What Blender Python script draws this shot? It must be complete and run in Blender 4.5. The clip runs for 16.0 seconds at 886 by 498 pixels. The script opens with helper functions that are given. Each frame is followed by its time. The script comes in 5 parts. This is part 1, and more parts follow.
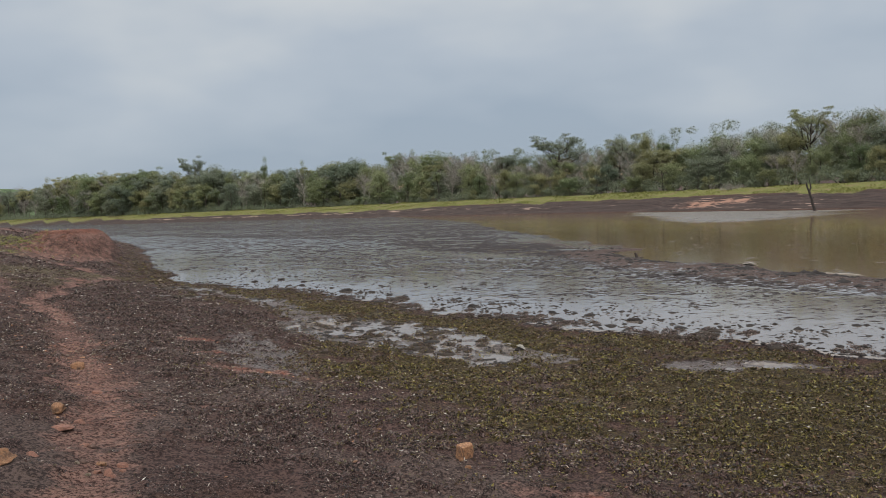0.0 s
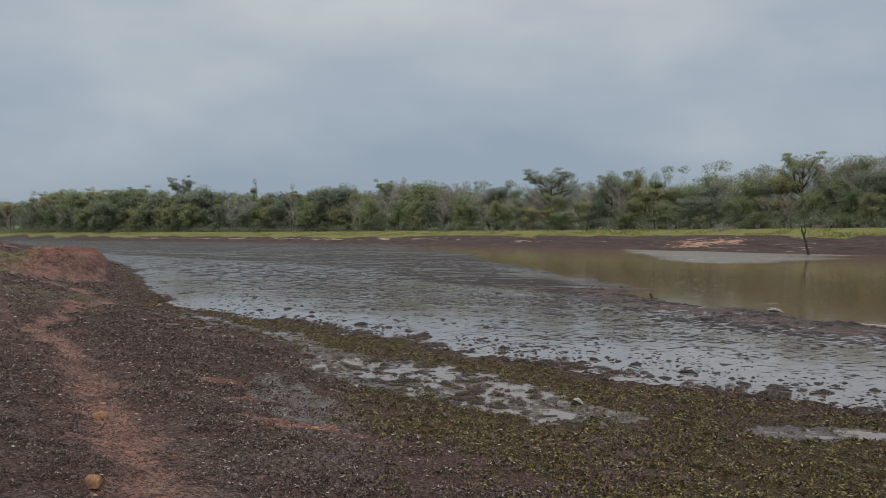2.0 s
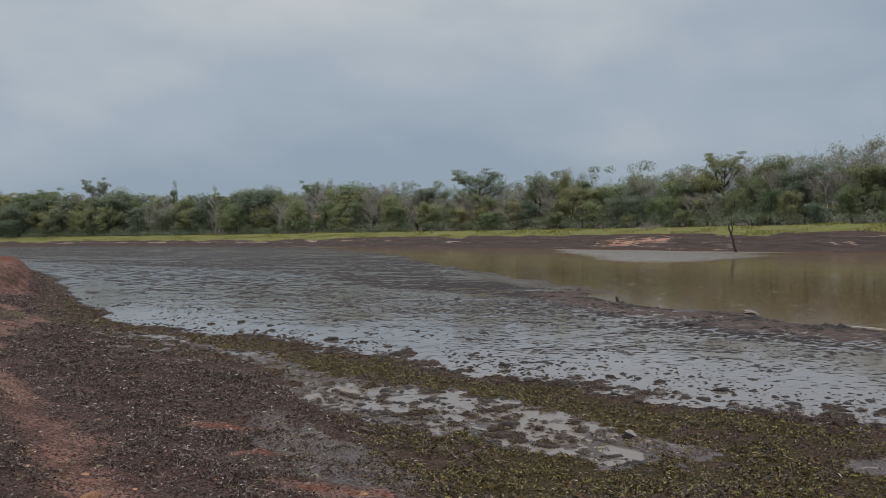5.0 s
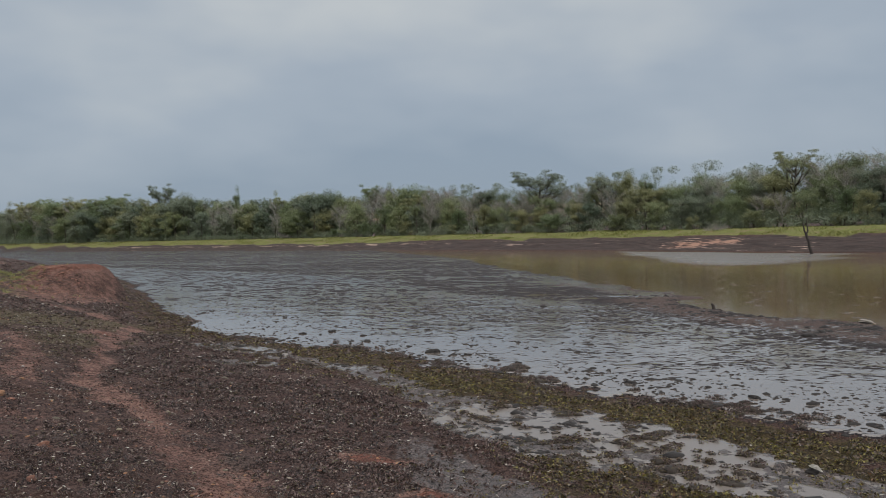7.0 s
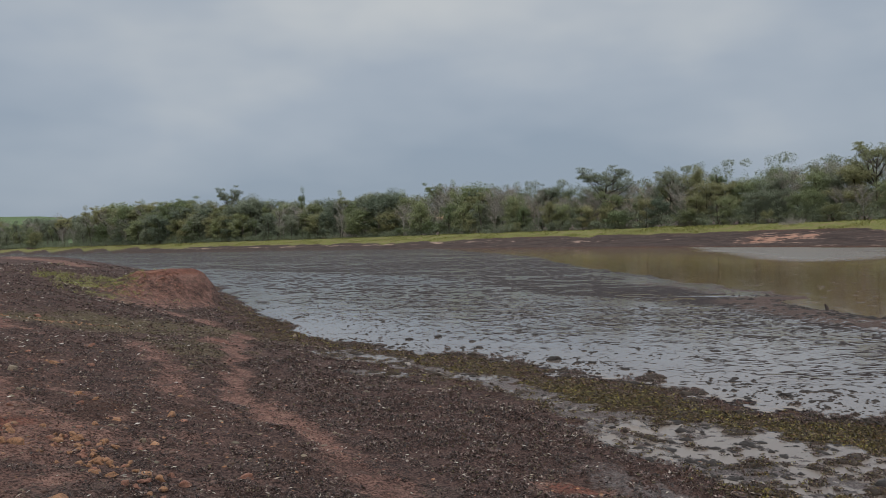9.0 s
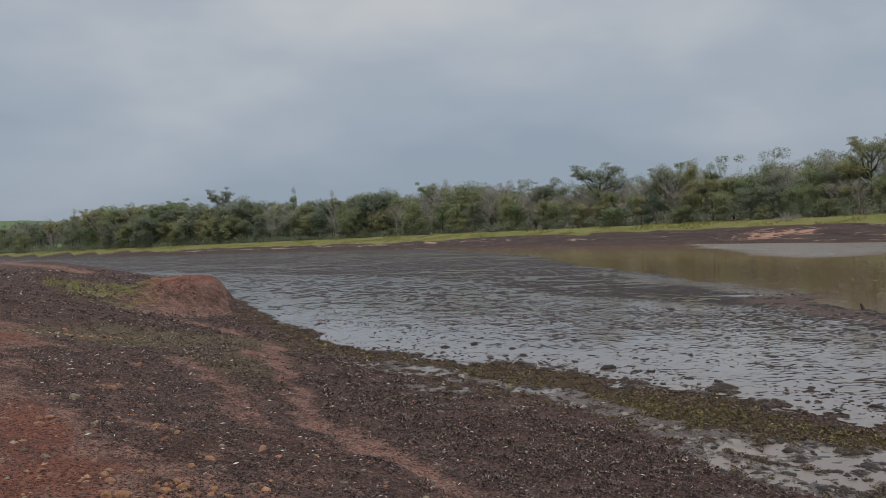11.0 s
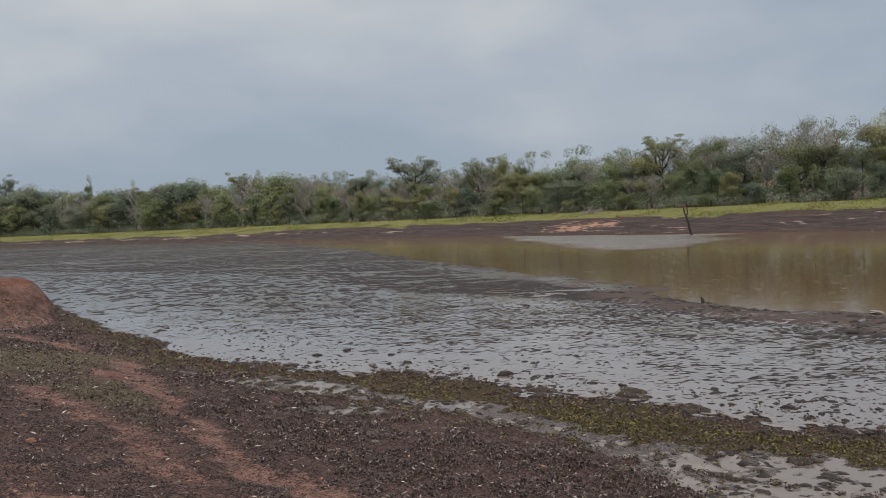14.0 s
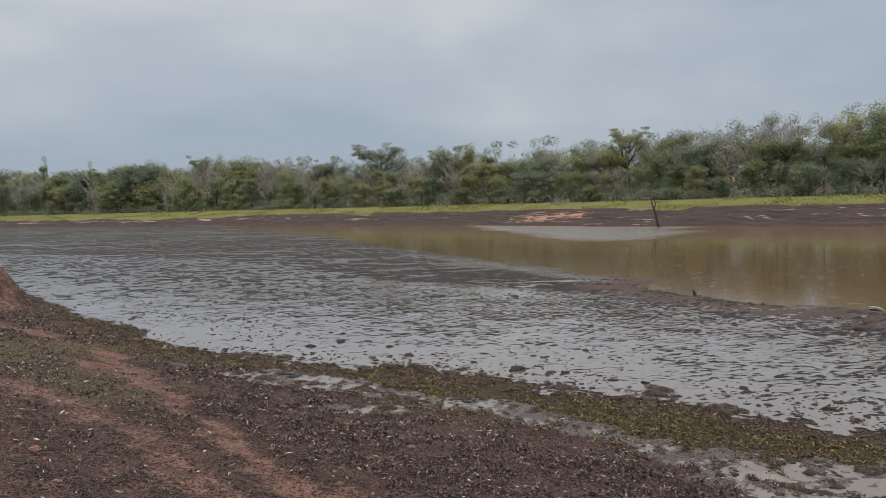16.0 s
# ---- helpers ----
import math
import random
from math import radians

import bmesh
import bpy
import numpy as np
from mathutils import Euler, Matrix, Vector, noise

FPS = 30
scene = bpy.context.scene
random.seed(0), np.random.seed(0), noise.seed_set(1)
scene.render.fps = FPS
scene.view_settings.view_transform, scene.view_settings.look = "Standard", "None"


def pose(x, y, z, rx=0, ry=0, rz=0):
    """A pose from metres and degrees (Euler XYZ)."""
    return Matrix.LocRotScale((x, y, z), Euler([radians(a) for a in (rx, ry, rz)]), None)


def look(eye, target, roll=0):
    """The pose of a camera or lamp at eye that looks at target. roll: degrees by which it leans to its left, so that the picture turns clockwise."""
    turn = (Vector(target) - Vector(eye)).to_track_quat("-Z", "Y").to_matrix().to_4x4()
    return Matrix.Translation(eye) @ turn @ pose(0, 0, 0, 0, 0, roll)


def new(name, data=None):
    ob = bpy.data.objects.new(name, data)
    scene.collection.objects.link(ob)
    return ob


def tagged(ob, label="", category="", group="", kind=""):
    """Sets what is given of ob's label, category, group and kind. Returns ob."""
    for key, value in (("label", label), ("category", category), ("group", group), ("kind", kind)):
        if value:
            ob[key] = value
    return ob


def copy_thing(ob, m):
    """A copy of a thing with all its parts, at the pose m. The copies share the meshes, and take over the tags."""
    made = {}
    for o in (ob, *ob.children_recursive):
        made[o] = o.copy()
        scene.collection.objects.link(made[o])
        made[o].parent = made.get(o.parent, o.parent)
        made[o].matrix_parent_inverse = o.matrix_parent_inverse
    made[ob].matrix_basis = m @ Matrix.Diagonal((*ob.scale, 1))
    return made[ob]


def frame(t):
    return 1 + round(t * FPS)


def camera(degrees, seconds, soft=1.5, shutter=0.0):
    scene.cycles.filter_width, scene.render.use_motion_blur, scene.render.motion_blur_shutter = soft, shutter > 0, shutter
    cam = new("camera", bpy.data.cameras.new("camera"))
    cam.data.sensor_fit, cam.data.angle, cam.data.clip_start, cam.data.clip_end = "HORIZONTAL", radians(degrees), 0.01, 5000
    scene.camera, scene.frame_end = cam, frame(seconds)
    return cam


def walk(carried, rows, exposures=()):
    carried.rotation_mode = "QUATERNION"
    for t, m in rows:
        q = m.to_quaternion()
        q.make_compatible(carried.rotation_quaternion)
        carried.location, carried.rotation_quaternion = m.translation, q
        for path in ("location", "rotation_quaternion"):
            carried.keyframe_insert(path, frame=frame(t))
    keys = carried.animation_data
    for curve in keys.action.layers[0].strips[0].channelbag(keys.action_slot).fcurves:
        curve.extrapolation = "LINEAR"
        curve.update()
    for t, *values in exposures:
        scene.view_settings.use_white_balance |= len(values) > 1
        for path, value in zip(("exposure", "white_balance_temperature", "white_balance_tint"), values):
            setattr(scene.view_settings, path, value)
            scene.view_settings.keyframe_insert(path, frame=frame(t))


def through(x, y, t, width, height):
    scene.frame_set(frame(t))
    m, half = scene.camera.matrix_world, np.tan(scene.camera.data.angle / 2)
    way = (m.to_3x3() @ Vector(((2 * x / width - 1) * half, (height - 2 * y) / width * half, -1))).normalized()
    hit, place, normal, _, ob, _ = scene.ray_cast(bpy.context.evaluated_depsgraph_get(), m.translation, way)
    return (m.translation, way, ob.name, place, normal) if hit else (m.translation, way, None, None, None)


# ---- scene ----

cam = camera(57.1, 16.0, soft=0.6)
PATH = [
    (0, (0.069, 2.524, 2.507), (0.051, 4.521, 2.404), -2.1),
    (0.5, (-0.193, 2.856, 2.544), (-0.214, 4.854, 2.439), -1.9),
    (1, (-0.452, 3.101, 2.621), (-0.471, 5.099, 2.535), -1.4),
    (1.5, (-0.666, 3.425, 2.591), (-0.653, 5.424, 2.519), -0.1),
    (2, (-0.952, 3.721, 2.619), (-0.934, 5.721, 2.587), 0.1),
    (2.5, (-1.194, 4.0, 2.685), (-1.026, 5.992, 2.663), -0.1),
    (3, (-1.404, 4.33, 2.68), (-1.195, 6.319, 2.654), -0.0),
    (3.5, (-1.633, 4.601, 2.685), (-1.431, 6.591, 2.658), -0.1),
    (4, (-1.843, 4.9, 2.735), (-1.641, 6.889, 2.705), -0.3),
    (4.2, (-1.918, 5.05, 2.726), (-1.715, 7.039, 2.694), -0.4),
    (6.3, (-2.98, 6.279, 2.792), (-2.787, 8.269, 2.765), -0.9),
    (6.5, (-3.093, 6.373, 2.832), (-2.906, 8.364, 2.805), -1.1),
    (7, (-3.377, 6.559, 2.87), (-3.311, 8.558, 2.847), -0.9),
    (7.5, (-3.672, 6.764, 2.899), (-3.741, 8.763, 2.895), -1.0),
    (8, (-4.041, 6.883, 2.931), (-4.193, 8.878, 2.931), -0.9),
    (8.2, (-4.176, 6.93, 2.972), (-4.316, 8.925, 2.965), -1.0),
    (10.3, (-5.619, 7.684, 3.147), (-5.66, 9.683, 3.113), -2.3),
    (10.5, (-5.734, 7.766, 3.187), (-5.777, 9.765, 3.152), -2.4),
    (11, (-6.057, 8.009, 3.228), (-6.115, 10.008, 3.199), -2.3),
    (11.5, (-6.377, 8.206, 3.304), (-6.455, 10.204, 3.269), -2.5),
    (12, (-6.654, 8.439, 3.315), (-6.711, 10.438, 3.279), -2.4),
    (12.5, (-6.921, 8.691, 3.384), (-6.923, 10.691, 3.343), -2.4),
    (13, (-7.263, 8.956, 3.447), (-7.148, 10.952, 3.401), -2.4),
    (13.5, (-7.498, 9.18, 3.462), (-7.274, 11.167, 3.403), -2.5),
    (14, (-7.679, 9.447, 3.496), (-7.278, 11.405, 3.428), -2.3),
    (14.5, (-7.94, 9.685, 3.487), (-7.427, 11.617, 3.415), -1.1),
    (15, (-8.146, 9.972, 3.49), (-7.57, 11.884, 3.394), -0.9),
    (15.5, (-8.271, 10.364, 3.502), (-7.729, 12.286, 3.399), -1.0),
    (16, (-8.462, 10.659, 3.462), (-7.969, 12.595, 3.363), -1.2),
]

LOOK = ((0.0, -0.02, 6650, 11), (1.0, -0.06, 6600, 10), (2.0, -0.23, 6500, 10), (2.5, -0.28, 6450, 10), (3.0, -0.2, 6450, 10), (4.0, -0.26, 6450, 10), (7.0, -0.28, 6450, 10), (11.0, -0.3, 6550, 12), (11.5, -0.2, 6550, 12), (12.0, -0.15, 6600, 12), (12.5, -0.16, 6650, 12), (13.0, -0.09, 6700, 12), (13.5, -0.07, 6750, 12), (14.0, -0.13, 6680, 12), (14.5, 0.02, 7000, 12), (15.0, 0.07, 7100, 12), (16.0, 0.0, 6750, 12))
walk(cam, [(t, look(eye, target, roll)) for t, eye, target, roll in PATH], exposures=LOOK)


# ---------------------------------------------------------------- light
SUN_BEARING, SUN_HEIGHT = 165.0, 50.0


def build_world():
    world = bpy.data.worlds.new("overcast_sky")
    scene.world = world
    world.use_nodes = True
    nt = world.node_tree
    nt.nodes.clear()
    N, L = nt.nodes.new, nt.links.new
    out, bg = N("ShaderNodeOutputWorld"), N("ShaderNodeBackground")
    sky = N("ShaderNodeTexSky")
    sky.sky_type, sky.sun_disc = "NISHITA", False
    sky.sun_elevation, sky.sun_rotation = radians(SUN_HEIGHT), radians(SUN_BEARING)
    sky.air_density, sky.dust_density = 1.0, 2.0
    dim = N("ShaderNodeMix")
    dim.data_type, dim.blend_type = "RGBA", "MULTIPLY"
    dim.inputs[0].default_value = 1.0
    dim.inputs[7].default_value = (0.10, 0.10, 0.10, 1)
    L(sky.outputs[0], dim.inputs[6])
    co = N("ShaderNodeTexCoord")
    sep = N("ShaderNodeSeparateXYZ")
    L(co.outputs["Generated"], sep.inputs[0])
    # cloud sheet: soft billows, drawn out sideways
    mp = N("ShaderNodeMapping")
    mp.inputs["Scale"].default_value = (1.5, 1.5, 3.6)
    L(co.outputs["Generated"], mp.inputs[0])
    no = N("ShaderNodeTexNoise")
    no.inputs["Scale"].default_value, no.inputs["Detail"].default_value, no.inputs["Roughness"].default_value = 1.5, 4.0, 0.5
    L(mp.outputs[0], no.inputs["Vector"])
    grad = N("ShaderNodeMapRange")
    grad.inputs[1].default_value, grad.inputs[2].default_value = 0.0, 0.42
    grad.inputs[3].default_value, grad.inputs[4].default_value = -0.22, 0.26
    L(sep.outputs[2], grad.inputs[0])
    add = N("ShaderNodeMath")
    add.operation = "ADD"
    L(no.outputs[0], add.inputs[0])
    L(grad.outputs[0], add.inputs[1])
    ramp = N("ShaderNodeValToRGB")
    e = ramp.color_ramp.elements
    e[0].position, e[0].color = 0.30, (0.345, 0.425, 0.52, 1)
    e[1].position, e[1].color = 0.74, (0.64, 0.68, 0.70, 1)
    mid = ramp.color_ramp.elements.new(0.5)
    mid.color = (0.45, 0.52, 0.60, 1)
    L(add.outputs[0], ramp.inputs[0])
    mix = N("ShaderNodeMix")
    mix.data_type = "RGBA"
    mix.inputs[0].default_value = 0.93
    L(dim.outputs[2], mix.inputs[6])
    L(ramp.outputs[0], mix.inputs[7])
    L(mix.outputs[2], bg.inputs[0])
    # an overcast sky is brighter overhead than near the horizon
    lift = N("ShaderNodeMapRange")
    lift.interpolation_type = "SMOOTHSTEP"
    for i, x in enumerate((0.32, 0.95, 1.0, 2.7)):
        lift.inputs[i + 1].default_value = x
    L(sep.outputs[2], lift.inputs[0])
    L(lift.outputs[0], bg.inputs[1])
    L(bg.outputs[0], out.inputs[0])


build_world()
sun = new("sun", bpy.data.lights.new("sun", "SUN"))
sun.data.energy, sun.data.angle, sun.data.color = 1.1, radians(25), (1.0, 0.96, 0.9)
sun.matrix_world = look((60 * math.sin(radians(SUN_BEARING)), 60 * math.cos(radians(SUN_BEARING)), 60 * math.tan(radians(SUN_HEIGHT))), (0, 0, 0))


# ---------------------------------------------------------------- materials
class Mat:
    """A small builder for node materials."""

    def __init__(self, name):
        self.m = bpy.data.materials.new(name)
        self.m.use_nodes = True
        self.nt = self.m.node_tree
        self.p = self.nt.nodes["Principled BSDF"]
        self.co = None

    def node(self, kind, **inputs):
        n = self.nt.nodes.new(kind)
        for k, v in inputs.items():
            self.set(n, k.replace("_", " "), v)
        return n

    def set(self, n, key, v):
        sock = n.inputs[key]
        if hasattr(v, "is_linked"):
            self.nt.links.new(v, sock)
        else:
            sock.default_value = v

    def coord(self, kind="Object"):
        if self.co is None:
            self.co = self.nt.nodes.new("ShaderNodeTexCoord")
        return self.co.outputs[kind]

    def noise(self, scale, detail=4.0, rough=0.55, stretch=None, kind="Object"):
        vec = self.coord(kind)
        if stretch:
            mp = self.node("ShaderNodeMapping", Scale=stretch)
            self.nt.links.new(vec, mp.inputs[0])
            vec = mp.outputs[0]
        n = self.node("ShaderNodeTexNoise", Scale=scale, Detail=detail, Roughness=rough)
        self.nt.links.new(vec, n.inputs["Vector"])
        return n.outputs[0]

    def math(self, op, a, b=0.0, c=None, clamp=False):
        n = self.nt.nodes.new("ShaderNodeMath")
        n.operation, n.use_clamp = op, clamp
        self.set(n, 0, a), self.set(n, 1, b)
        if c is not None:
            self.set(n, 2, c)
        return n.outputs[0]

    def step(self, v, lo, hi, a=0.0, b=1.0):
        n = self.nt.nodes.new("ShaderNodeMapRange")
        n.interpolation_type = "SMOOTHSTEP"
        for i, x in enumerate((v, lo, hi, a, b)):
            self.set(n, i, x)
        return n.outputs[0]

    def mix(self, f, a, b):
        n = self.nt.nodes.new("ShaderNodeMix")
        n.data_type = "RGBA"
        for i, x in ((0, f), (6, a), (7, b)):
            self.set(n, i, (*x, 1) if isinstance(x, tuple) and len(x) == 3 else x)
        return n.outputs[2]

    def lerp(self, f, a, b):
        n = self.nt.nodes.new("ShaderNodeMix")
        for i, x in ((0, f), (2, a), (3, b)):
            self.set(n, i, x)
        return n.outputs[0]

    def attr(self, name):
        n = self.nt.nodes.new("ShaderNodeAttribute")
        n.attribute_name = name
        return n.outputs["Fac"]

    def random(self):
        return self.nt.nodes.new("ShaderNodeObjectInfo").outputs["Random"]

    def island(self):
        return self.nt.nodes.new("ShaderNodeNewGeometry").outputs["Random Per Island"]

    def bump(self, height, strength=0.5, distance=0.02):
        b = self.node("ShaderNodeBump", Strength=strength, Distance=distance, Height=height)
        self.nt.links.new(b.outputs[0], self.p.inputs["Normal"])

    def out(self, color=None, rough=None, **more):
        if color is not None:
            self.set(self.p, "Base Color", (*color, 1) if isinstance(color, tuple) and len(color) == 3 else color)
        if rough is not None:
            self.set(self.p, "Roughness", rough)
        for k, v in more.items():
            self.set(self.p, k.replace("_", " "), v)
        return self.m


def ground_material():
    m = Mat("lake_bed_soil")
    fine, mid, big = m.noise(14.0, 7.0, 0.75), m.noise(3.0, 6.0, 0.65), m.noise(0.5, 4.0, 0.55)
    grit, fleck = m.noise(48.0, 4.0, 0.65), m.noise(105.0, 2.0, 0.5)
    red, mat_, algae, grass, pale, tan, crop = (m.attr(n) for n in ("red", "mat", "algae", "grass", "pale", "tan", "crop"))
    film = m.attr("film")
    off = m.math("SUBTRACT", mid, 0.5)
    foff = m.math("SUBTRACT", fine, 0.5)
    # bare mud, dry on the bank and dark where it is wet
    damp = m.step(film, -1.95, -1.48)
    tex = m.math("MULTIPLY", m.math("ADD", m.noise(24.0, 3.0, 0.6), grit), 0.5)
    c = m.mix(m.step(tex, 0.43, 0.57), (0.024, 0.014, 0.013), (0.097, 0.057, 0.045))
    c = m.mix(m.math("MULTIPLY", m.step(big, 0.4, 0.7), 0.5), c, (0.108, 0.055, 0.039))
    c = m.mix(m.step(fleck, 0.63, 0.70), c, (0.245, 0.181, 0.144))
    c = m.mix(damp, c, m.mix(m.step(fine, 0.3, 0.7), (0.024, 0.019, 0.019), (0.062, 0.049, 0.048)))
    # rotting plant mat: near black with brown and grey flecks
    dark = m.mix(m.step(tex, 0.43, 0.57), (0.015, 0.010, 0.009), (0.100, 0.061, 0.052))
    dark = m.mix(m.step(fleck, 0.62, 0.70), dark, (0.33, 0.27, 0.24))
    sprig = m.step(m.math("ADD", m.attr("sprig"), m.math("MULTIPLY", foff, 1.2)), -0.3, 0.2)
    mud = m.mix(m.step(tex, 0.42, 0.58), (0.043, 0.027, 0.024), (0.134, 0.083, 0.071))
    dark = m.mix(sprig, mud, dark)
    c = m.mix(m.step(m.math("ADD", mat_, m.math("ADD", m.math("MULTIPLY", off, 1.1), m.math("MULTIPLY", foff, 0.8))), 0.3, 0.6), c, dark)
    green = m.mix(m.step(tex, 0.42, 0.60), (0.016, 0.012, 0.008), (0.088, 0.062, 0.028))
    green = m.mix(m.step(fleck, 0.58, 0.68), green, (0.20, 0.18, 0.05))
    green = m.mix(m.lerp(sprig, 0.35, 1.0), m.mix(m.step(tex, 0.42, 0.58), (0.032, 0.022, 0.014), (0.098, 0.068, 0.036)), green)
    c = m.mix(m.step(m.math("ADD", algae, m.math("ADD", m.math("MULTIPLY", off, 1.6), foff)), 0.4, 0.75), c, green)
    # bare mud between the plants, and the damp sheen of the seep
    c = m.mix(m.step(m.math("ADD", m.attr("bare"), m.math("MULTIPLY", foff, 0.9)), 0.35, 0.7), c, m.mix(m.step(tex, 0.42, 0.58), (0.044, 0.030, 0.027), (0.150, 0.104, 0.088)))
    sheen = m.step(m.math("ADD", m.attr("sheen"), m.math("MULTIPLY", foff, 1.1)), 0.35, 0.75)
    c = m.mix(sheen, c, m.mix(m.step(tex, 0.43, 0.57), (0.040, 0.029, 0.026), (0.165, 0.124, 0.113)))
    # red earth
    soil = m.mix(m.step(mid, 0.3, 0.7), (0.112, 0.047, 0.035), (0.208, 0.084, 0.057))
    soil = m.mix(m.step(big, 0.4, 0.7), soil, (0.200, 0.078, 0.051))
    soil = m.mix(m.step(red, 0.86, 0.97), m.mix(m.step(mid, 0.3, 0.7), (0.142, 0.077, 0.062), (0.255, 0.148, 0.117)), soil)
    soil = m.mix(m.step(red, 1.0, 1.15), soil, m.mix(m.step(mid, 0.3, 0.7), (0.155, 0.068, 0.054), (0.275, 0.128, 0.102)))
    soil = m.mix(m.step(tex, 0.48, 0.40), soil, (0.093, 0.040, 0.029))
    soil = tinted(m, soil, (0.6, 0.58, 0.58), (1.28, 1.26, 1.26), m.step(tex, 0.4, 0.6))
    soil = m.mix(m.step(fleck, 0.64, 0.72), soil, (0.372, 0.260, 0.195))
    fo = m.math("ADD", m.math("MULTIPLY", off, 1.6), m.math("MULTIPLY", foff, 1.2))
    rmask = m.step(m.math("ADD", red, fo), 0.3, 0.9)
    c = m.mix(rmask, c, soil)
    pl = m.mix(red, m.mix(mid, (0.27, 0.185, 0.145), (0.42, 0.30, 0.24)), m.mix(mid, (0.25, 0.130, 0.092), (0.41, 0.24, 0.17)))
    # layers along the far bank
    lie = m.node("ShaderNodeCombineXYZ", X=m.math("MULTIPLY", m.attr("bank_u"), 0.16), Y=m.math("MULTIPLY", m.attr("bank_v"), 2.3))
    layer = m.node("ShaderNodeTexNoise", Scale=1.0, Detail=5.0, Roughness=0.62)
    m.nt.links.new(lie.outputs[0], layer.inputs["Vector"])
    layer = layer.outputs[0]
    bank = m.attr("bank")
    c = m.mix(m.math("MULTIPLY", bank, 0.85), c, m.mix(m.step(layer, 0.35, 0.65), (0.030, 0.023, 0.021), (0.080, 0.057, 0.050)))
    shift = m.lerp(bank, m.math("MULTIPLY", m.math("SUBTRACT", big, 0.5), 0.7), m.math("MULTIPLY", m.math("SUBTRACT", layer, 0.5), 2.6))
    c = m.mix(m.step(m.math("ADD", pale, shift), 0.55, 0.7), c, pl)
    gr = m.mix(m.step(mid, 0.3, 0.7), (0.100, 0.110, 0.034), (0.205, 0.200, 0.062))
    gr = m.mix(m.step(big, 0.45, 0.7), gr, (0.20, 0.15, 0.08))
    c = m.mix(m.step(m.math("ADD", grass, m.math("ADD", m.math("MULTIPLY", off, 1.0), foff)), 0.4, 0.75), c, gr)
    c = m.mix(m.math("MULTIPLY", m.step(m.math("ADD", m.attr("olive"), m.math("ADD", m.math("MULTIPLY", off, 0.8), foff)), 0.3, 0.8), 0.85), c, m.mix(m.step(tex, 0.42, 0.58), (0.066, 0.050, 0.031), (0.175, 0.138, 0.090)))
    c = m.mix(crop, c, m.mix(big, (0.085, 0.125, 0.055), (0.11, 0.15, 0.07)))
    c = m.mix(tan, c, m.mix(big, (0.33, 0.20, 0.125), (0.42, 0.27, 0.165)))
    # standing film of water, broken by lumps and weed
    streak = m.noise(0.8, 3.0, 0.6, (0.6, 1.3, 1.0))
    tiny = m.noise(5.5, 5.0, 0.68, (0.8, 1.25, 1.0))
    wet = m.math("ADD", film, m.math("ADD", m.math("MULTIPLY", m.math("SUBTRACT", streak, 0.5), 1.3), m.math("MULTIPLY", m.math("SUBTRACT", tiny, 0.5), m.lerp(m.attr("ripple"), 6.0, 2.5))))
    broad = m.noise(0.55, 4.0, 0.6, (1.1, 0.5, 1.0))
    wet = m.math("ADD", wet, m.math("MULTIPLY", m.attr("ripple"), m.math("MULTIPLY", m.math("SUBTRACT", broad, 0.5), 6.0)))
    dash = m.noise(2.3, 5.0, 0.62, (0.78, 0.36, 1.0))
    wet = m.math("ADD", wet, m.math("MULTIPLY", m.attr("ripple"), m.math("MULTIPLY", m.math("SUBTRACT", dash, 0.5), 14.0)))
    wet = m.math("MULTIPLY", m.step(wet, -0.05, 0.12), m.step(film, -1.7, -1.3))
    pool = m.attr("pool")
    c = m.mix(wet, c, m.mix(m.attr("ripple"), (0.175, 0.14, 0.118), (0.085, 0.079, 0.08)))
    slick = m.math("MULTIPLY", damp, m.attr("ripple"))
    rough = m.lerp(wet, m.lerp(slick, m.lerp(sheen, 0.9, 0.5), 0.65), m.lerp(m.attr("ripple"), m.lerp(pool, 0.09, 0.2), 0.2))
    height = m.math("ADD", m.math("MULTIPLY", fine, 0.8), m.math("MULTIPLY", grit, 0.45))
    height = m.math("MULTIPLY", height, m.math("SUBTRACT", 1.0, wet))
    m.bump(height, 1.0, 0.06)
    return m.out(c, rough, Specular_IOR_Level=m.lerp(wet, m.lerp(slick, m.lerp(sheen, 0.12, 0.5), 0.12), m.lerp(pool, 1.0, 0.42)))


def water_material():
    m = Mat("turbid_pond_water")
    ruffle = m.attr("ruffle")
    calm = m.noise(1.0, 2.0, 0.5, (0.7, 1.5, 1.0))
    wave = m.noise(1.6, 4.0, 0.7, (0.6, 1.6, 1.0))
    height = m.math("ADD", m.math("MULTIPLY", calm, 0.05), m.math("MULTIPLY", wave, m.lerp(ruffle, 0.006, 1.3)))
    cell = m.node("ShaderNodeTexVoronoi", Scale=0.95)
    m.nt.links.new(m.coord(), cell.inputs["Vector"])
    ring = m.math("MULTIPLY", m.math("SINE", m.math("MULTIPLY", cell.outputs["Distance"], 70.0)), m.step(cell.outputs["Distance"], 0.22, 0.02))
    height = m.math("ADD", height, m.math("MULTIPLY", ring, 0.075))
    m.bump(height, 1.0, 0.12)
    c = m.mix(m.noise(0.06, 3.0), (0.124, 0.071, 0.035), (0.166, 0.100, 0.051))
    # same water; ruffled part painted darker so its sky reflection looks greyer
    c = m.mix(m.math("MULTIPLY", ruffle, 0.6), c, (0.070, 0.062, 0.056))
    return m.out(c, m.lerp(ruffle, 0.08, 0.28), Specular_IOR_Level=m.lerp(ruffle, 0.42, 1.0))


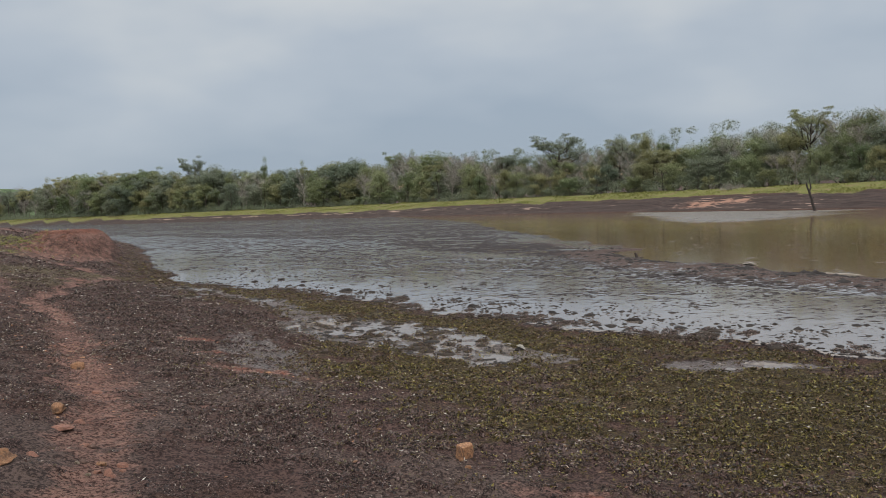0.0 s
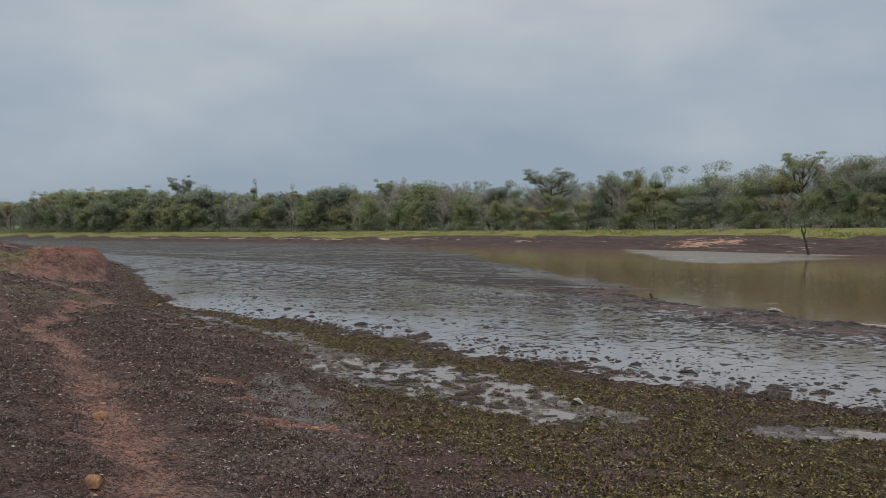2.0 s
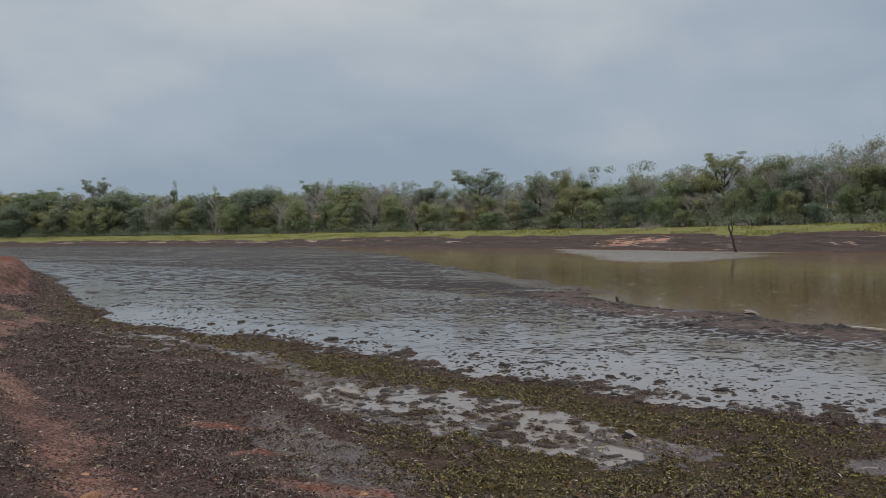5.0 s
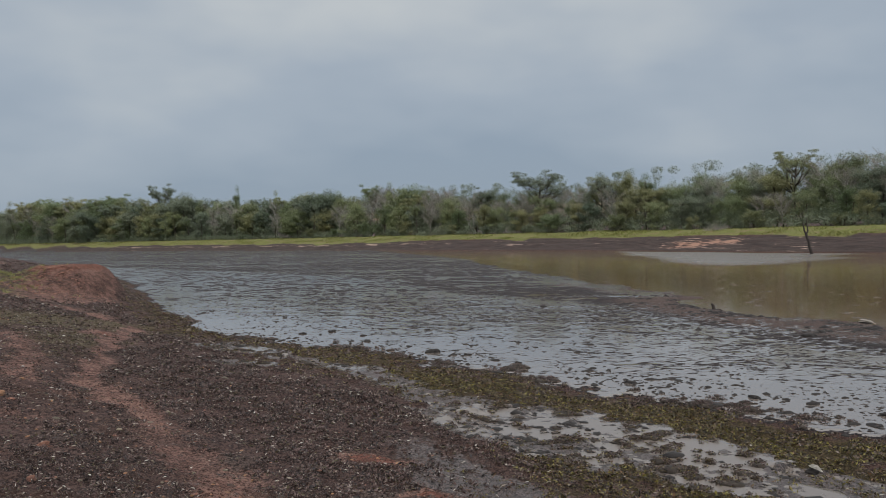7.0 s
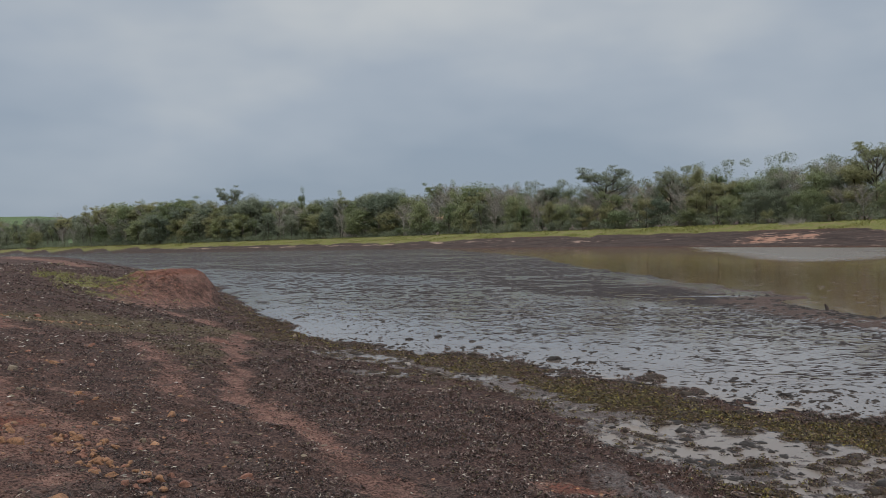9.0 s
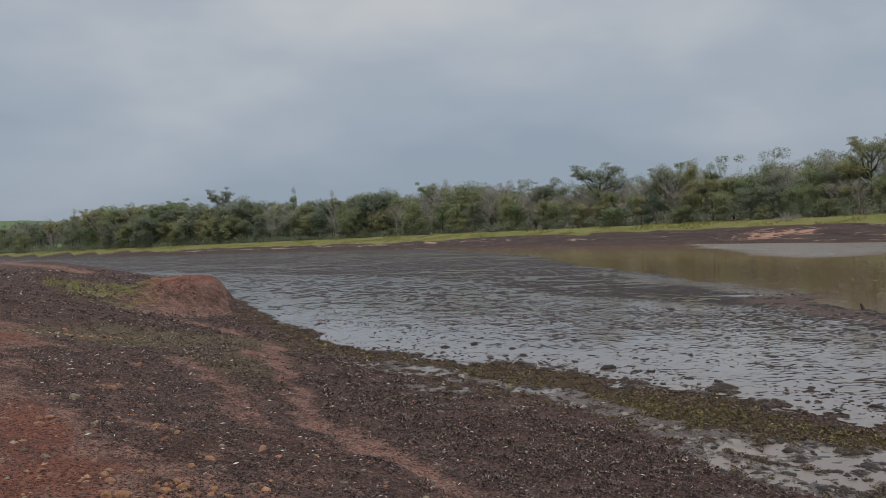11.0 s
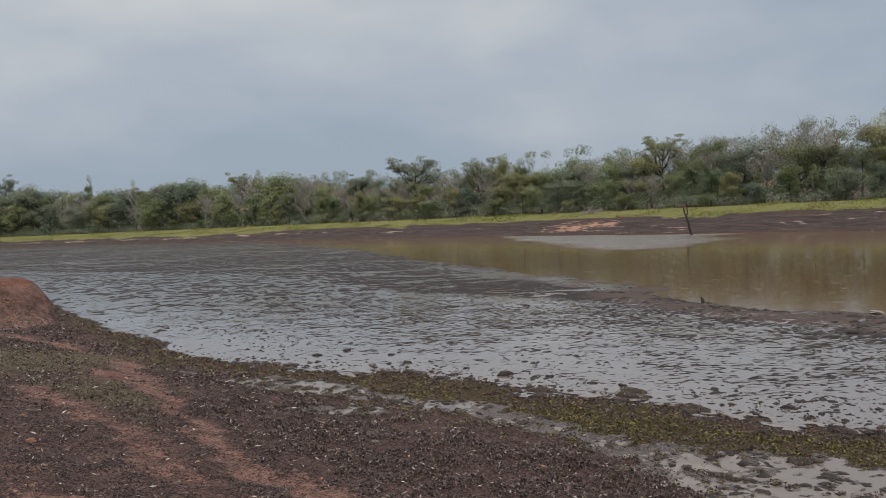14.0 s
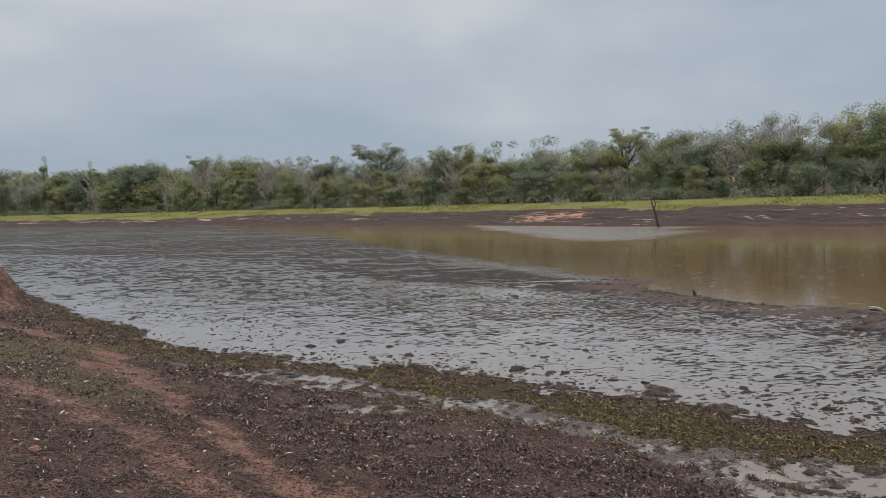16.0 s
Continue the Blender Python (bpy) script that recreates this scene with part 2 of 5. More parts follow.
def tinted(m, c, lo, hi, by):
    """The colour c multiplied by a random tint."""
    k = m.nt.nodes.new("ShaderNodeMix")
    k.data_type, k.blend_type = "RGBA", "MULTIPLY"
    k.inputs[0].default_value = 1.0
    m.set(k, 6, c), m.set(k, 7, m.mix(by, lo, hi))
    return k.outputs[2]


def leaf_material(name, a, b, through=0.4, lo=(0.72, 0.78, 0.7), hi=(1.3, 1.2, 1.1), grain=4.0):
    """Leaves that let some light through."""
    m = Mat(name)
    n = m.noise(grain, 4.0, 0.7)
    f = m.math("ADD", m.math("MULTIPLY", m.island(), 0.6), m.math("MULTIPLY", m.step(n, 0.3, 0.7), 0.4))
    c = tinted(m, m.mix(f, a, b), lo, hi, m.random())
    m.bump(n, 0.8, 0.15)
    m.out(c, 0.55, Specular_IOR_Level=0.5)
    tr = m.node("ShaderNodeBsdfTranslucent", Color=c)
    mx = m.node("ShaderNodeMixShader", Fac=through)
    m.nt.links.new(m.p.outputs[0], mx.inputs[1])
    m.nt.links.new(tr.outputs[0], mx.inputs[2])
    m.nt.links.new(mx.outputs[0], m.nt.nodes["Material Output"].inputs[0])
    return m.m


def flake_material(name, colours, rough=0.8, gloss=0.25):
    """Small loose pieces, each of one of a few colours (share, colour)."""
    m = Mat(name)
    r = m.nt.nodes.new("ShaderNodeValToRGB")
    r.color_ramp.interpolation = "CONSTANT"
    e = r.color_ramp.elements
    at = 0.0
    for i, (share, col) in enumerate(colours):
        k = e[i] if i < 2 else e.new(at)
        k.position, k.color = at, (*col, 1)
        at += share
    m.nt.links.new(m.island(), r.inputs[0])
    return m.out(r.outputs[0], rough, Specular_IOR_Level=gloss)


def bark_material(name, a, b):
    m = Mat(name)
    n = m.noise(6.0, 5.0, 0.65, (1, 1, 0.25))
    m.bump(n, 0.6, 0.05)
    return m.out(m.mix(n, a, b), 0.9)


def stone_material(name, a, b):
    m = Mat(name)
    n = m.noise(9.0, 5.0, 0.6)
    grain = m.noise(34.0, 5.0, 0.7)
    c = m.mix(m.step(n, 0.3, 0.7), a, b)
    c = m.mix(m.math("MULTIPLY", m.step(m.noise(4.0, 4.0, 0.65), 0.48, 0.62), 0.6), c, (0.075, 0.050, 0.040))
    c = m.mix(m.math("MULTIPLY", m.step(grain, 0.55, 0.7), 0.5), c, (0.40, 0.30, 0.22))
    m.bump(grain, 0.7, 0.03)
    return m.out(tinted(m, c, (0.55, 0.55, 0.55), (1.25, 1.2, 1.15), m.island()), 0.85)


SOIL = ground_material()
WATER = water_material()
# LEAF and THICKET greens are lightened and greyed: distance haze put into the colour
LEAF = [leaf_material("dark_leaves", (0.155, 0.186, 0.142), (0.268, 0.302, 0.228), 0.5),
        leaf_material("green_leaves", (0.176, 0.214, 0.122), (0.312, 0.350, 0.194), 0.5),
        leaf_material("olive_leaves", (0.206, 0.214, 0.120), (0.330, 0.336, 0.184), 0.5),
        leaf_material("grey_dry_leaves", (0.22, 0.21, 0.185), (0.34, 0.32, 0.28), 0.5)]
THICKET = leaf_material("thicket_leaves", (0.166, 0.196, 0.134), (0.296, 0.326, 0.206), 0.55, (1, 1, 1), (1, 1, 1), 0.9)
BLADES = leaf_material("bank_grass_blades", (0.165, 0.175, 0.052), (0.345, 0.335, 0.105), 0.4, (1, 1, 1), (1, 1, 1))
DARK_FLAKES = flake_material("rotten_plant_flakes", [(0.32, (0.028, 0.019, 0.017)), (0.30, (0.087, 0.050, 0.043)), (0.21, (0.143, 0.087, 0.075)), (0.07, (0.105, 0.084, 0.042)), (0.07, (0.215, 0.158, 0.130)), (0.03, (0.36, 0.30, 0.25))], 0.55, 0.4)
GREEN_FLAKES = flake_material("yellowing_water_plants", [(0.32, (0.034, 0.024, 0.014)), (0.29, (0.098, 0.062, 0.034)), (0.16, (0.130, 0.106, 0.028)), (0.14, (0.210, 0.172, 0.036)), (0.10, (0.16, 0.088, 0.042)), (0.05, (0.32, 0.27, 0.058))], 0.55, 0.4)
OLIVE_FLAKES = flake_material("dry_olive_sprigs", [(0.40, (0.060, 0.047, 0.030)), (0.33, (0.125, 0.100, 0.062)), (0.15, (0.155, 0.142, 0.062)), (0.12, (0.26, 0.21, 0.15))])
STRAW = flake_material("bleached_straw", [(0.5, (0.34, 0.28, 0.22)), (0.3, (0.48, 0.43, 0.36)), (0.2, (0.6, 0.56, 0.5))])
CLUMP = bark_material("wet_plant_clump", (0.014, 0.010, 0.008), (0.060, 0.042, 0.028))
TUSSOCK = bark_material("dead_weed", (0.020, 0.017, 0.016), (0.078, 0.064, 0.059))
CLOD = bark_material("wet_mud_clod", (0.010, 0.008, 0.007), (0.038, 0.029, 0.025))
BARK = bark_material("dark_bark", (0.05, 0.04, 0.03), (0.12, 0.10, 0.08))
PALE_BARK = bark_material("pale_bark", (0.24, 0.21, 0.18), (0.44, 0.40, 0.35))
DEAD_WOOD = bark_material("dead_wood", (0.025, 0.02, 0.018), (0.075, 0.058, 0.05))
STONE = stone_material("ochre_stone", (0.26, 0.125, 0.060), (0.47, 0.255, 0.140))
GREY_STONE = stone_material("pale_grey_stone", (0.18, 0.145, 0.10), (0.32, 0.265, 0.195))
RED_STONE = stone_material("red_stone", (0.215, 0.094, 0.064), (0.38, 0.185, 0.130))
CRUMB = stone_material("earth_crumb", (0.075, 0.045, 0.036), (0.165, 0.095, 0.072))
SHELL = stone_material("bleached_shell", (0.55, 0.52, 0.48), (0.75, 0.72, 0.68))


# ---------------------------------------------------------------- the lie of the land
def lattice(ix, iy, seed):
    h = (ix * 374761393 + iy * 668265263 + seed * 974634777) & 0x7FFFFFFF
    h = ((h ^ (h >> 13)) * 1274126177) & 0x7FFFFFFF
    return ((h ^ (h >> 16)) & 0xFFFF) / 65535.0


def vnoise(x, y, seed=0):
    ix, iy = np.floor(x).astype(np.int64), np.floor(y).astype(np.int64)
    fx, fy = x - ix, y - iy
    fx, fy = fx * fx * (3 - 2 * fx), fy * fy * (3 - 2 * fy)
    a, b = lattice(ix, iy, seed), lattice(ix + 1, iy, seed)
    c, d = lattice(ix, iy + 1, seed), lattice(ix + 1, iy + 1, seed)
    return (a + (b - a) * fx) * (1 - fy) + (c + (d - c) * fx) * fy


def fbm(x, y, size, octaves=4, gain=0.55, seed=0):
    """Fractal noise between about -1 and 1, with features of that size."""
    total, amp, norm = 0.0, 1.0, 0.0
    for o in range(octaves):
        total = total + amp * (vnoise(x / size + 17.3 * o, y / size - 9.1 * o, seed + o) * 2 - 1)
        norm += amp
        amp, size = amp * gain, size * 0.5
    return total / norm * 1.6


def line_distance(x, y, line):
    """Signed distance to a line (positive to its left), and the length along it."""
    best, side, along, run = np.full(x.shape, 1e9), np.ones(x.shape), np.zeros(x.shape), 0.0
    for (ax, ay), (bx, by) in zip(line[:-1], line[1:]):
        dx, dy = bx - ax, by - ay
        n = math.hypot(dx, dy)
        t = np.clip(((x - ax) * dx + (y - ay) * dy) / n ** 2, 0, 1)
        qx, qy = x - ax - t * dx, y - ay - t * dy
        r = np.hypot(qx, qy)
        m = r < best
        best[m], side[m], along[m] = r[m], np.where(dx * qy - dy * qx >= 0, 1.0, -1.0)[m], (run + t * n)[m]
        run += n
    return best * side, along


def ease(v, lo, hi):
    t = np.clip((v - lo) / (hi - lo), 0, 1)
    return t * t * (3 - 2 * t)


def blob(x, y, cx, cy, rx, ry, turn=0.0):
    c, s = math.cos(radians(turn)), math.sin(radians(turn))
    u, v = (x - cx) * c + (y - cy) * s, (y - cy) * c - (x - cx) * s
    return np.exp(-((u / rx) ** 2 + (v / ry) ** 2))


SHORE = [(30, -12), (14, 5), (9, 10.5), (6.1, 13.8), (4.7, 15.6), (3.1, 17.1), (1.3, 19.3), (-0.2, 20.7), (-2, 23), (-3.5, 24.8), (-5.3, 27.1),
         (-7.6, 28.8), (-8.9, 30.2), (-10.4, 33.1), (-12.3, 36.7), (-15.5, 44.5), (-24, 66), (-36, 90), (-62, 135), (-170, 270)]
SHORE_BASE = math.hypot(16, 17)
SPIT = [(60, -10), (22, 13), (13, 24), (12.2, 25.3), (10.8, 28.3), (10.1, 31.3), (8.85, 34), (8.1, 37.8), (7.9, 41.7), (9.9, 44), (9.6, 48.7),
        (8.7, 53), (7.3, 59.4), (6.8, 69), (5.8, 79), (4.2, 98), (3.7, 122), (0, 150), (-6, 185), (-14, 232)]
FAR = [(150, -20), (110, 40), (86, 78), (75.6, 92.7), (66, 111), (56, 128), (48.5, 148), (34, 177), (13, 203), (-12, 236), (-40, 268), (-70, 309), (-160, 385), (-420, 600)]
RILL = [(-15.8, 32.6), (-14.6, 32.8), (-13.2, 31.3), (-11.6, 29.7), (-10.4, 26.3), (-9.7, 23.2), (-9.3, 21.5), (-8.55, 19.6), (-7.8, 18.2), (-6.8, 16.8), (-5.75, 15.0), (-5.1, 13.7), (-4.2, 11.5), (-3.1, 9.2), (-2.2, 7.0)]
BANK_WAY = [(-22.5, 43.5), (-26.5, 51), (-31, 60), (-38, 72), (-50, 91), (-69, 118), (-110, 190)]
TRACK = [(-11.6, 23.4), (-10.7, 21.7), (-9.9, 20.1), (-9.3, 18.9), (-8.7, 18.0)]
RED_EDGE = [(-30, 36), (-16, 25), (-14.4, 21.9), (-12.5, 19.0), (-10.3, 16.4), (-9.4, 15.0), (-8.4, 13.4), (-7.2, 10.5), (-4, 5), (4, -6)]
WETLINE = [(11, 33), (7.5, 38.2), (4.2, 41), (1.6, 45), (-1.2, 48.6), (-3.2, 55), (-6.6, 65.5), (-11.7, 75), (-17.4, 82), (-25, 91), (-38, 105)]
MOUND = (-17.3, 40.0)


def terrain(x, y, fine=True):
    """Height and the cover of the ground at arrays of places."""
    x, y = np.asarray(x, float), np.asarray(y, float)
    s, v = line_distance(x, y, SHORE)
    v = v - SHORE_BASE
    s = s + (0.62 * fbm(x, y, 1.5, 5, 0.72, seed=70)) * np.exp(-(s / 2.5) ** 2)
    w, _ = line_distance(x, y, SPIT)
    w = -w  # positive in the pond
    f, fv = line_distance(x, y, FAR)
    f = -f  # positive on the far bank
    # near bank
    k = np.clip((-0.67 * x + 0.74 * y - 18) / 10, -2.0, 1.55)
    sp = np.clip(s, 0, 13.5)
    land = sp * (0.05994 + 0.10138 * k + 0.00155 * k * k) + sp * sp * (0.00471 - 0.00446 * k) + 0.00019 * sp ** 3
    land = np.where(land > 1.3, 1.3 + 0.55 * np.tanh((land - 1.3) / 0.55), land)
    land = np.maximum(land, 0.0)
    z = 0.13 + land
    out = -s
    mud = 0.13 - 0.12 * ease(out, 0, 14)
    z = np.where(s > 0, z, mud)
    # pond and the low ridge along its edge
    edge = fbm(x, y, 2.2, 3, seed=40) * 0.9
    we = w + edge * np.clip(1 - np.abs(w) / 6, 0, 1)
    ridge = 0.10 * np.exp(-((we + 1.6) / 1.6) ** 2) * ease(-y, -46, -38) * (s < -1)
    pond = (f < 0) & (s < 0)
    z = np.where(pond & (we > 0), -0.55 * (1 - np.exp(-we / 9.0)), z)
    z = np.where(pond & (we <= 0), np.minimum(z, 0.02 - we * 0.03) + ridge, z)
    # far bank: a bare draw-down slope, then grass, then the wood and the hills behind
    wob = fbm(x, y, 9, 3, seed=50)
    fe = f + wob * 0.7
    ledge = 0.2 * np.sin(np.clip(fe, 0, 18) * 1.15 + wob * 2.0) * ease(fe, 1, 5) * (1 - ease(fe, 15, 19))
    bank = 2.7 * np.clip(fe / 17.0, 0, 1) ** 0.9 + 1.5 * ease(fe, 16, 27) + ledge * 0.9 + 0.22 * fbm(x, y, 2.6, 3, seed=57) * ease(fe, 1, 4) * (1 - ease(fe, 16, 19)) + 0.02 * np.clip(fe - 27, 0, 400)
    far = np.hypot(x + 4, y - 6)
    bearing = np.degrees(np.arctan2(x + 4, y - 6))
    hill = ease(f, 90, 520) * (17 + 7 * np.sin(np.radians(bearing * 5.0 + 60)) + 26 * ease(-bearing, 21, 29))
    hill = np.where(f > 20, hill, 0)
    z = np.where(fe > 0, np.maximum(bank, z) + hill, z)
    # cover
    near = fine * ease(-far, -60, -22)
    red = np.full(x.shape, 0.0)
    rd, _ = line_distance(x, y, RILL)
    weave = fbm(x, y, 1.6, 3, seed=3)
    rw = 0.35 + 0.26 * fbm(x, y, 2.5, 2, seed=9)
    rill = np.exp(-((rd + weave * 0.28) / np.maximum(rw, 0.12)) ** 2)
    tk, _ = line_distance(x, y, TRACK)
    track = np.exp(-((tk + weave * 0.3) / 0.4) ** 2)
    re, _ = line_distance(x, y, RED_EDGE)
    redzone = ease(-re + weave * 0.8, -1.3, 0.2) * (s > 6) * np.clip(0.98 + 0.3 * fbm(x, y, 1.3, 4, 0.6, seed=93), 0, 1)
    mr = np.hypot((x - MOUND[0] + 0.12) / 1.52, (y - MOUND[1]) / 2.4) + 0.2 * fbm(x, y, 1.3, 4, 0.62, seed=21)
    mound = 1 - ease(mr, 0.55, 1.5)
    plate = ease(-mr, -2.2, -1.2)
    z = z + 0.62 * blob(x, y, -22.2, 42.0, 5.0, 4.6) * (f < 0) * (s > 0)
    z = z + (mound * np.clip(2.1 - z, 0, 9) + plate * 0.12 * (1 - mound)) * (f < 0)
    redmud = 1.2 * blob(x, y, -3.87, 15.1, 0.4, 0.3) + 1.2 * blob(x, y, -3.2, 13.8, 0.36, 0.26) + 1.2 * blob(x, y, -2.4, 12.55, 0.65, 0.34, -8)
    redmud = redmud + blob(x, y, 0.9, 8.5, 0.5, 0.4) + blob(x, y, -2.2, 10.4, 0.3, 0.25) + 0.9 * blob(x, y, -14.4, 25.4, 1.4, 0.3, 62) + 0.7 * blob(x, y, -10.8, 18.35, 0.55, 0.3, 20) + 0.8 * blob(x, y, -9.45, 16.3, 0.4, 0.25)
    redmud = redmud * np.clip(0.72 + 0.75 * fbm(x, y, 0.4, 4, 0.68, seed=98), 0.1, 1.1)
    red = np.maximum.reduce([rill * np.clip(0.93 + 0.35 * fbm(x, y, 0.8, 3, 0.65, seed=97), 0, 0.89), 0.92 * np.clip(1.3 * blob(x, y, -10.6, 26.0, 0.75, 2.4, 22), 0, 1) * np.clip(0.8 + 0.5 * weave, 0, 1), track * 0.74, (0.2 + 0.24 * ease(y, 10.5, 15)) * ease(-re + weave * 1.5, -5.0, 0.5) * ease(s, 3.5, 6), redzone * 0.95, 0.94 * ease(-mr, -1.12, -0.78), 0.66 * ease(-np.hypot((x - MOUND[0] - 0.8) / 1.6, (y - MOUND[1] + 2.2) / 4.6) - 0.2 * weave, -1.2, -0.8), np.clip(1.25 * redmud, 0, 1.06)])
    way = np.exp(-((line_distance(x, y, BANK_WAY)[0] + weave * 0.5) / (0.5 + 0.012 * y)) ** 2)
    red = np.where(s > 0, np.maximum(red, 0.85 * way), 0)
    patch = fbm(x, y, 1.1, 3, seed=77)
    matc = ease(s, -0.1, 0.5) * (1 - ease(f, -2, 1)) * (0.72 + 0.3 * patch - 0.13 * ease(s, 5, 10))
    matc = matc * (1 - 0.55 * blob(x, y, -3.0, 14.2, 0.7, 1.9, 28))
    algae_w = 3.3 + 4.4 * ease(-v, -22, -15.5)
    algae = ease(s, -0.2, 0.5) * (1 - ease(s, algae_w * 0.75, algae_w + 1.0)) * (1 - 0.3 * ease(s, 4.5, 7)) * ease(-v, -34, -22) * (0.78 + 0.35 * patch)
    algae = algae + 0.55 * ease(s, -0.2, 0.3) * (1 - ease(s, 1.0, 2.4)) * (1 - ease(-v, -34, -22))
    grass = (0.66 * blob(x, y, -20.1, 38.2, 2.0, 2.0, 20) + 0.4 * blob(x, y, -25, 47, 5, 5) + 0.34 * blob(x, y, -15.0, 26.2, 1.8, 0.7, 50) + 0.38 * blob(x, y, -18, 34, 4, 3, 50)) * (1 + 0.5 * fbm(x, y, 1.6, 3, seed=95))
    grass = np.where(s > 0, np.clip(grass, 0, 1), 0)
    olive = 0.85 * blob(x, y, -12.6, 28.3, 3.4, 2.4, 40) + 0.6 * blob(x, y, -10.5, 23.4, 1.5, 2.8, 20) + 0.35 * blob(x, y, -9.3, 19.3, 0.75, 2.6, 18) + 0.85 * blob(x, y, -14.4, 25.4, 2.8, 1.3, 50)
    olive = np.where(s > 0, np.clip(olive * (1 + 0.6 * fbm(x, y, 1.1, 4, 0.65, seed=96)), 0, 1), 0) * (1 - 0.85 * np.clip((red - 0.4) / 0.35, 0, 1))
    low = 4.0 * ease(-bearing, -6, 6)
    grass = np.maximum(grass, ease(fe + low + 3.0 * fbm(x, y, 13, 3, seed=59), 15.0, 18.0) * (1 - ease(fe, 28.5, 31)) )
    matc = np.maximum(matc, ease(fe, 28.5, 31))
    lay = fbm(fv, fe * 7.0, 9, 4, 0.6, seed=31)
    pale = 1.1 * np.exp(-((fe - 13.2 + low * 1.05) / 0.95) ** 2) * (0.35 + 0.8 * ease(-bearing, -4, 4)) + 0.6 * np.exp(-((fe - 9.0) / 0.45) ** 2) * ease(bearing, 2, 8) + 0.5 * np.exp(-((fe - 0.9) / 0.5) ** 2)
    pale = pale * (f > -1) * ease(bearing, -24, -18) * np.clip(0.75 + 0.9 * lay, 0, 1.2)
    orange = (np.clip(1.5 * blob(x, y, 51.0, 163.0, 4.6, 6.5, 26), 0, 1) + np.clip(1.4 * blob(x, y, 55.0, 155.0, 2.4, 1.8, 26), 0, 1)) * (fe > 2.5) * (fe < 15.5)
    shelf = (blob(x, y, 50, 158, 9, 9) + blob(x, y, 59, 144, 7, 7)) * (fe > 2.5) * (fe < 15.5) * ease(lay, 0.1, 0.5)
    pale = np.maximum.reduce([pale, 0.62 * ease(lay, 0.4, 0.7) * (fe > 2) * (fe < 15 - low) * ease(bearing, -8, 0), orange * np.clip(0.8 + 0.7 * lay + 0.6 * fbm(x, y, 1.8, 2, seed=33), 0, 1.2), shelf * 0.8])
    red = np.maximum(red, np.clip(orange * 1.2 + shelf * 0.5, 0, 1))
    crop = ease(f, 70, 110) * (1 - ease(bearing, -12, -10))
    tan = ease(f, 250, 290) * ease(bearing, -12, -10)
    # water lying on the mud and in hollows of the mat
    n = fbm(x, y, 0.5, 4, 0.7, seed=5) * 0.74 + fbm(x, y, 3.4, 3, seed=15) * 0.28
    n = np.where(s < 0, n, fbm(x, y, 0.42, 4, 0.7, seed=6) * 0.9 + fbm(x, y, 1.5, 2, seed=7) * 0.35)
    wl, _ = line_distance(x, y, WETLINE)
    wl = wl + fbm(x, y, 3.5, 3, seed=16) * 1.2
    inner = ease(wl, -1.6, 0.5)
    streaks = 1.3 * np.exp(-((fbm(x + y * 0.35, y, 16, 3, seed=18)) / 0.09) ** 2) + 1.0 * np.exp(-((fbm(x * 0.5, y - x * 0.2, 6, 3, seed=23)) / 0.06) ** 2) + 0.9 * np.exp(-((fbm(x * 0.4, y, 9, 3, seed=19)) / 0.06) ** 2)
    level = np.where(s < 0, inner * (0.26 - 0.17 * ease(far, 24, 48) - 0.04 * ease(far, 50, 85) + 0.5 * np.exp(-(np.maximum(out, 0) / 4.0) ** 2) + 0.3 * np.exp(-((wl - 1.5) / 1.6) ** 2) * (y > 40)) + (1 - inner) * (-0.68 + 1.15 * streaks + 0.05 * ease(y, 75, 125)), -2.0)
    level = np.where(s < 0, level - 0.75 * np.exp(-((we + 1.3) / 2.2) ** 2) * (y < 44), level)
    level = np.where(s < 0, level - 0.25 * np.exp(-(out / 0.3) ** 2) + 1.1 * np.exp(-((we + 1.6) / 1.5) ** 2) * ease(y, 42, 46) * (1 - ease(y, 62, 80)), level)
    pud, pool = np.zeros(x.shape), np.zeros(x.shape)
    for px, py, ra, rb, turn, k, lie in ((-1.2, 17.2, 3.4, 1.35, -50, 1.35, 0.22), (1.2, 15.2, 1.1, 0.5, -40, 1.2, 0.12), (-3.0, 19.6, 1.5, 0.7, -52, 1.15, 0.27), (4.1, 13.9, 1.6, 0.45, -15, 1.0, 0.10), (-7.5, 25.2, 1.9, 0.8, -46, 1.25, 0.46),
                                    (-6.9, 22.4, 1.2, 0.5, -8, 1.05, 0.55), (-4.9, 23.0, 1.1, 0.6, -30, 1.3, 0.31), (-4.0, 21.4, 1.3, 0.6, -60, 1.3, 0.29), (-2.7, 17.7, 1.7, 0.6, -62, 1.2, 0.29), (-6.1, 24.1, 0.8, 0.3, -20, 0.9, 0.36), (-9.6, 27.6, 0.9, 0.25, -50, 0.8, 0.43)):
        here = k * blob(x, y, px, py, ra, rb, turn)
        pool = np.where(here > pud, lie, pool)
        pud = np.maximum(pud, here)
    seep = blob(x, y, -2.6, 13.8, 0.85, 2.9, 20) * 1.15
    pud = ease(pud * (1 + 0.55 * fbm(x, y, 0.9, 4, 0.7, seed=8)), 0.3, 0.72)
    z = np.where((s > 0) & (f < 0), z + (pool - z) * 0.92 * pud, z)
    level = np.where(s >= 0, -2.0 + 2.4 * pud, level)
    lump = np.where(s < 0, 0.05, 0.05 * np.clip(pud * 1.3, 0, 1)) * near
    flat = np.clip(np.where(s < 0, level, (level + 0.8) / 2.6), -1.2, 0.6)
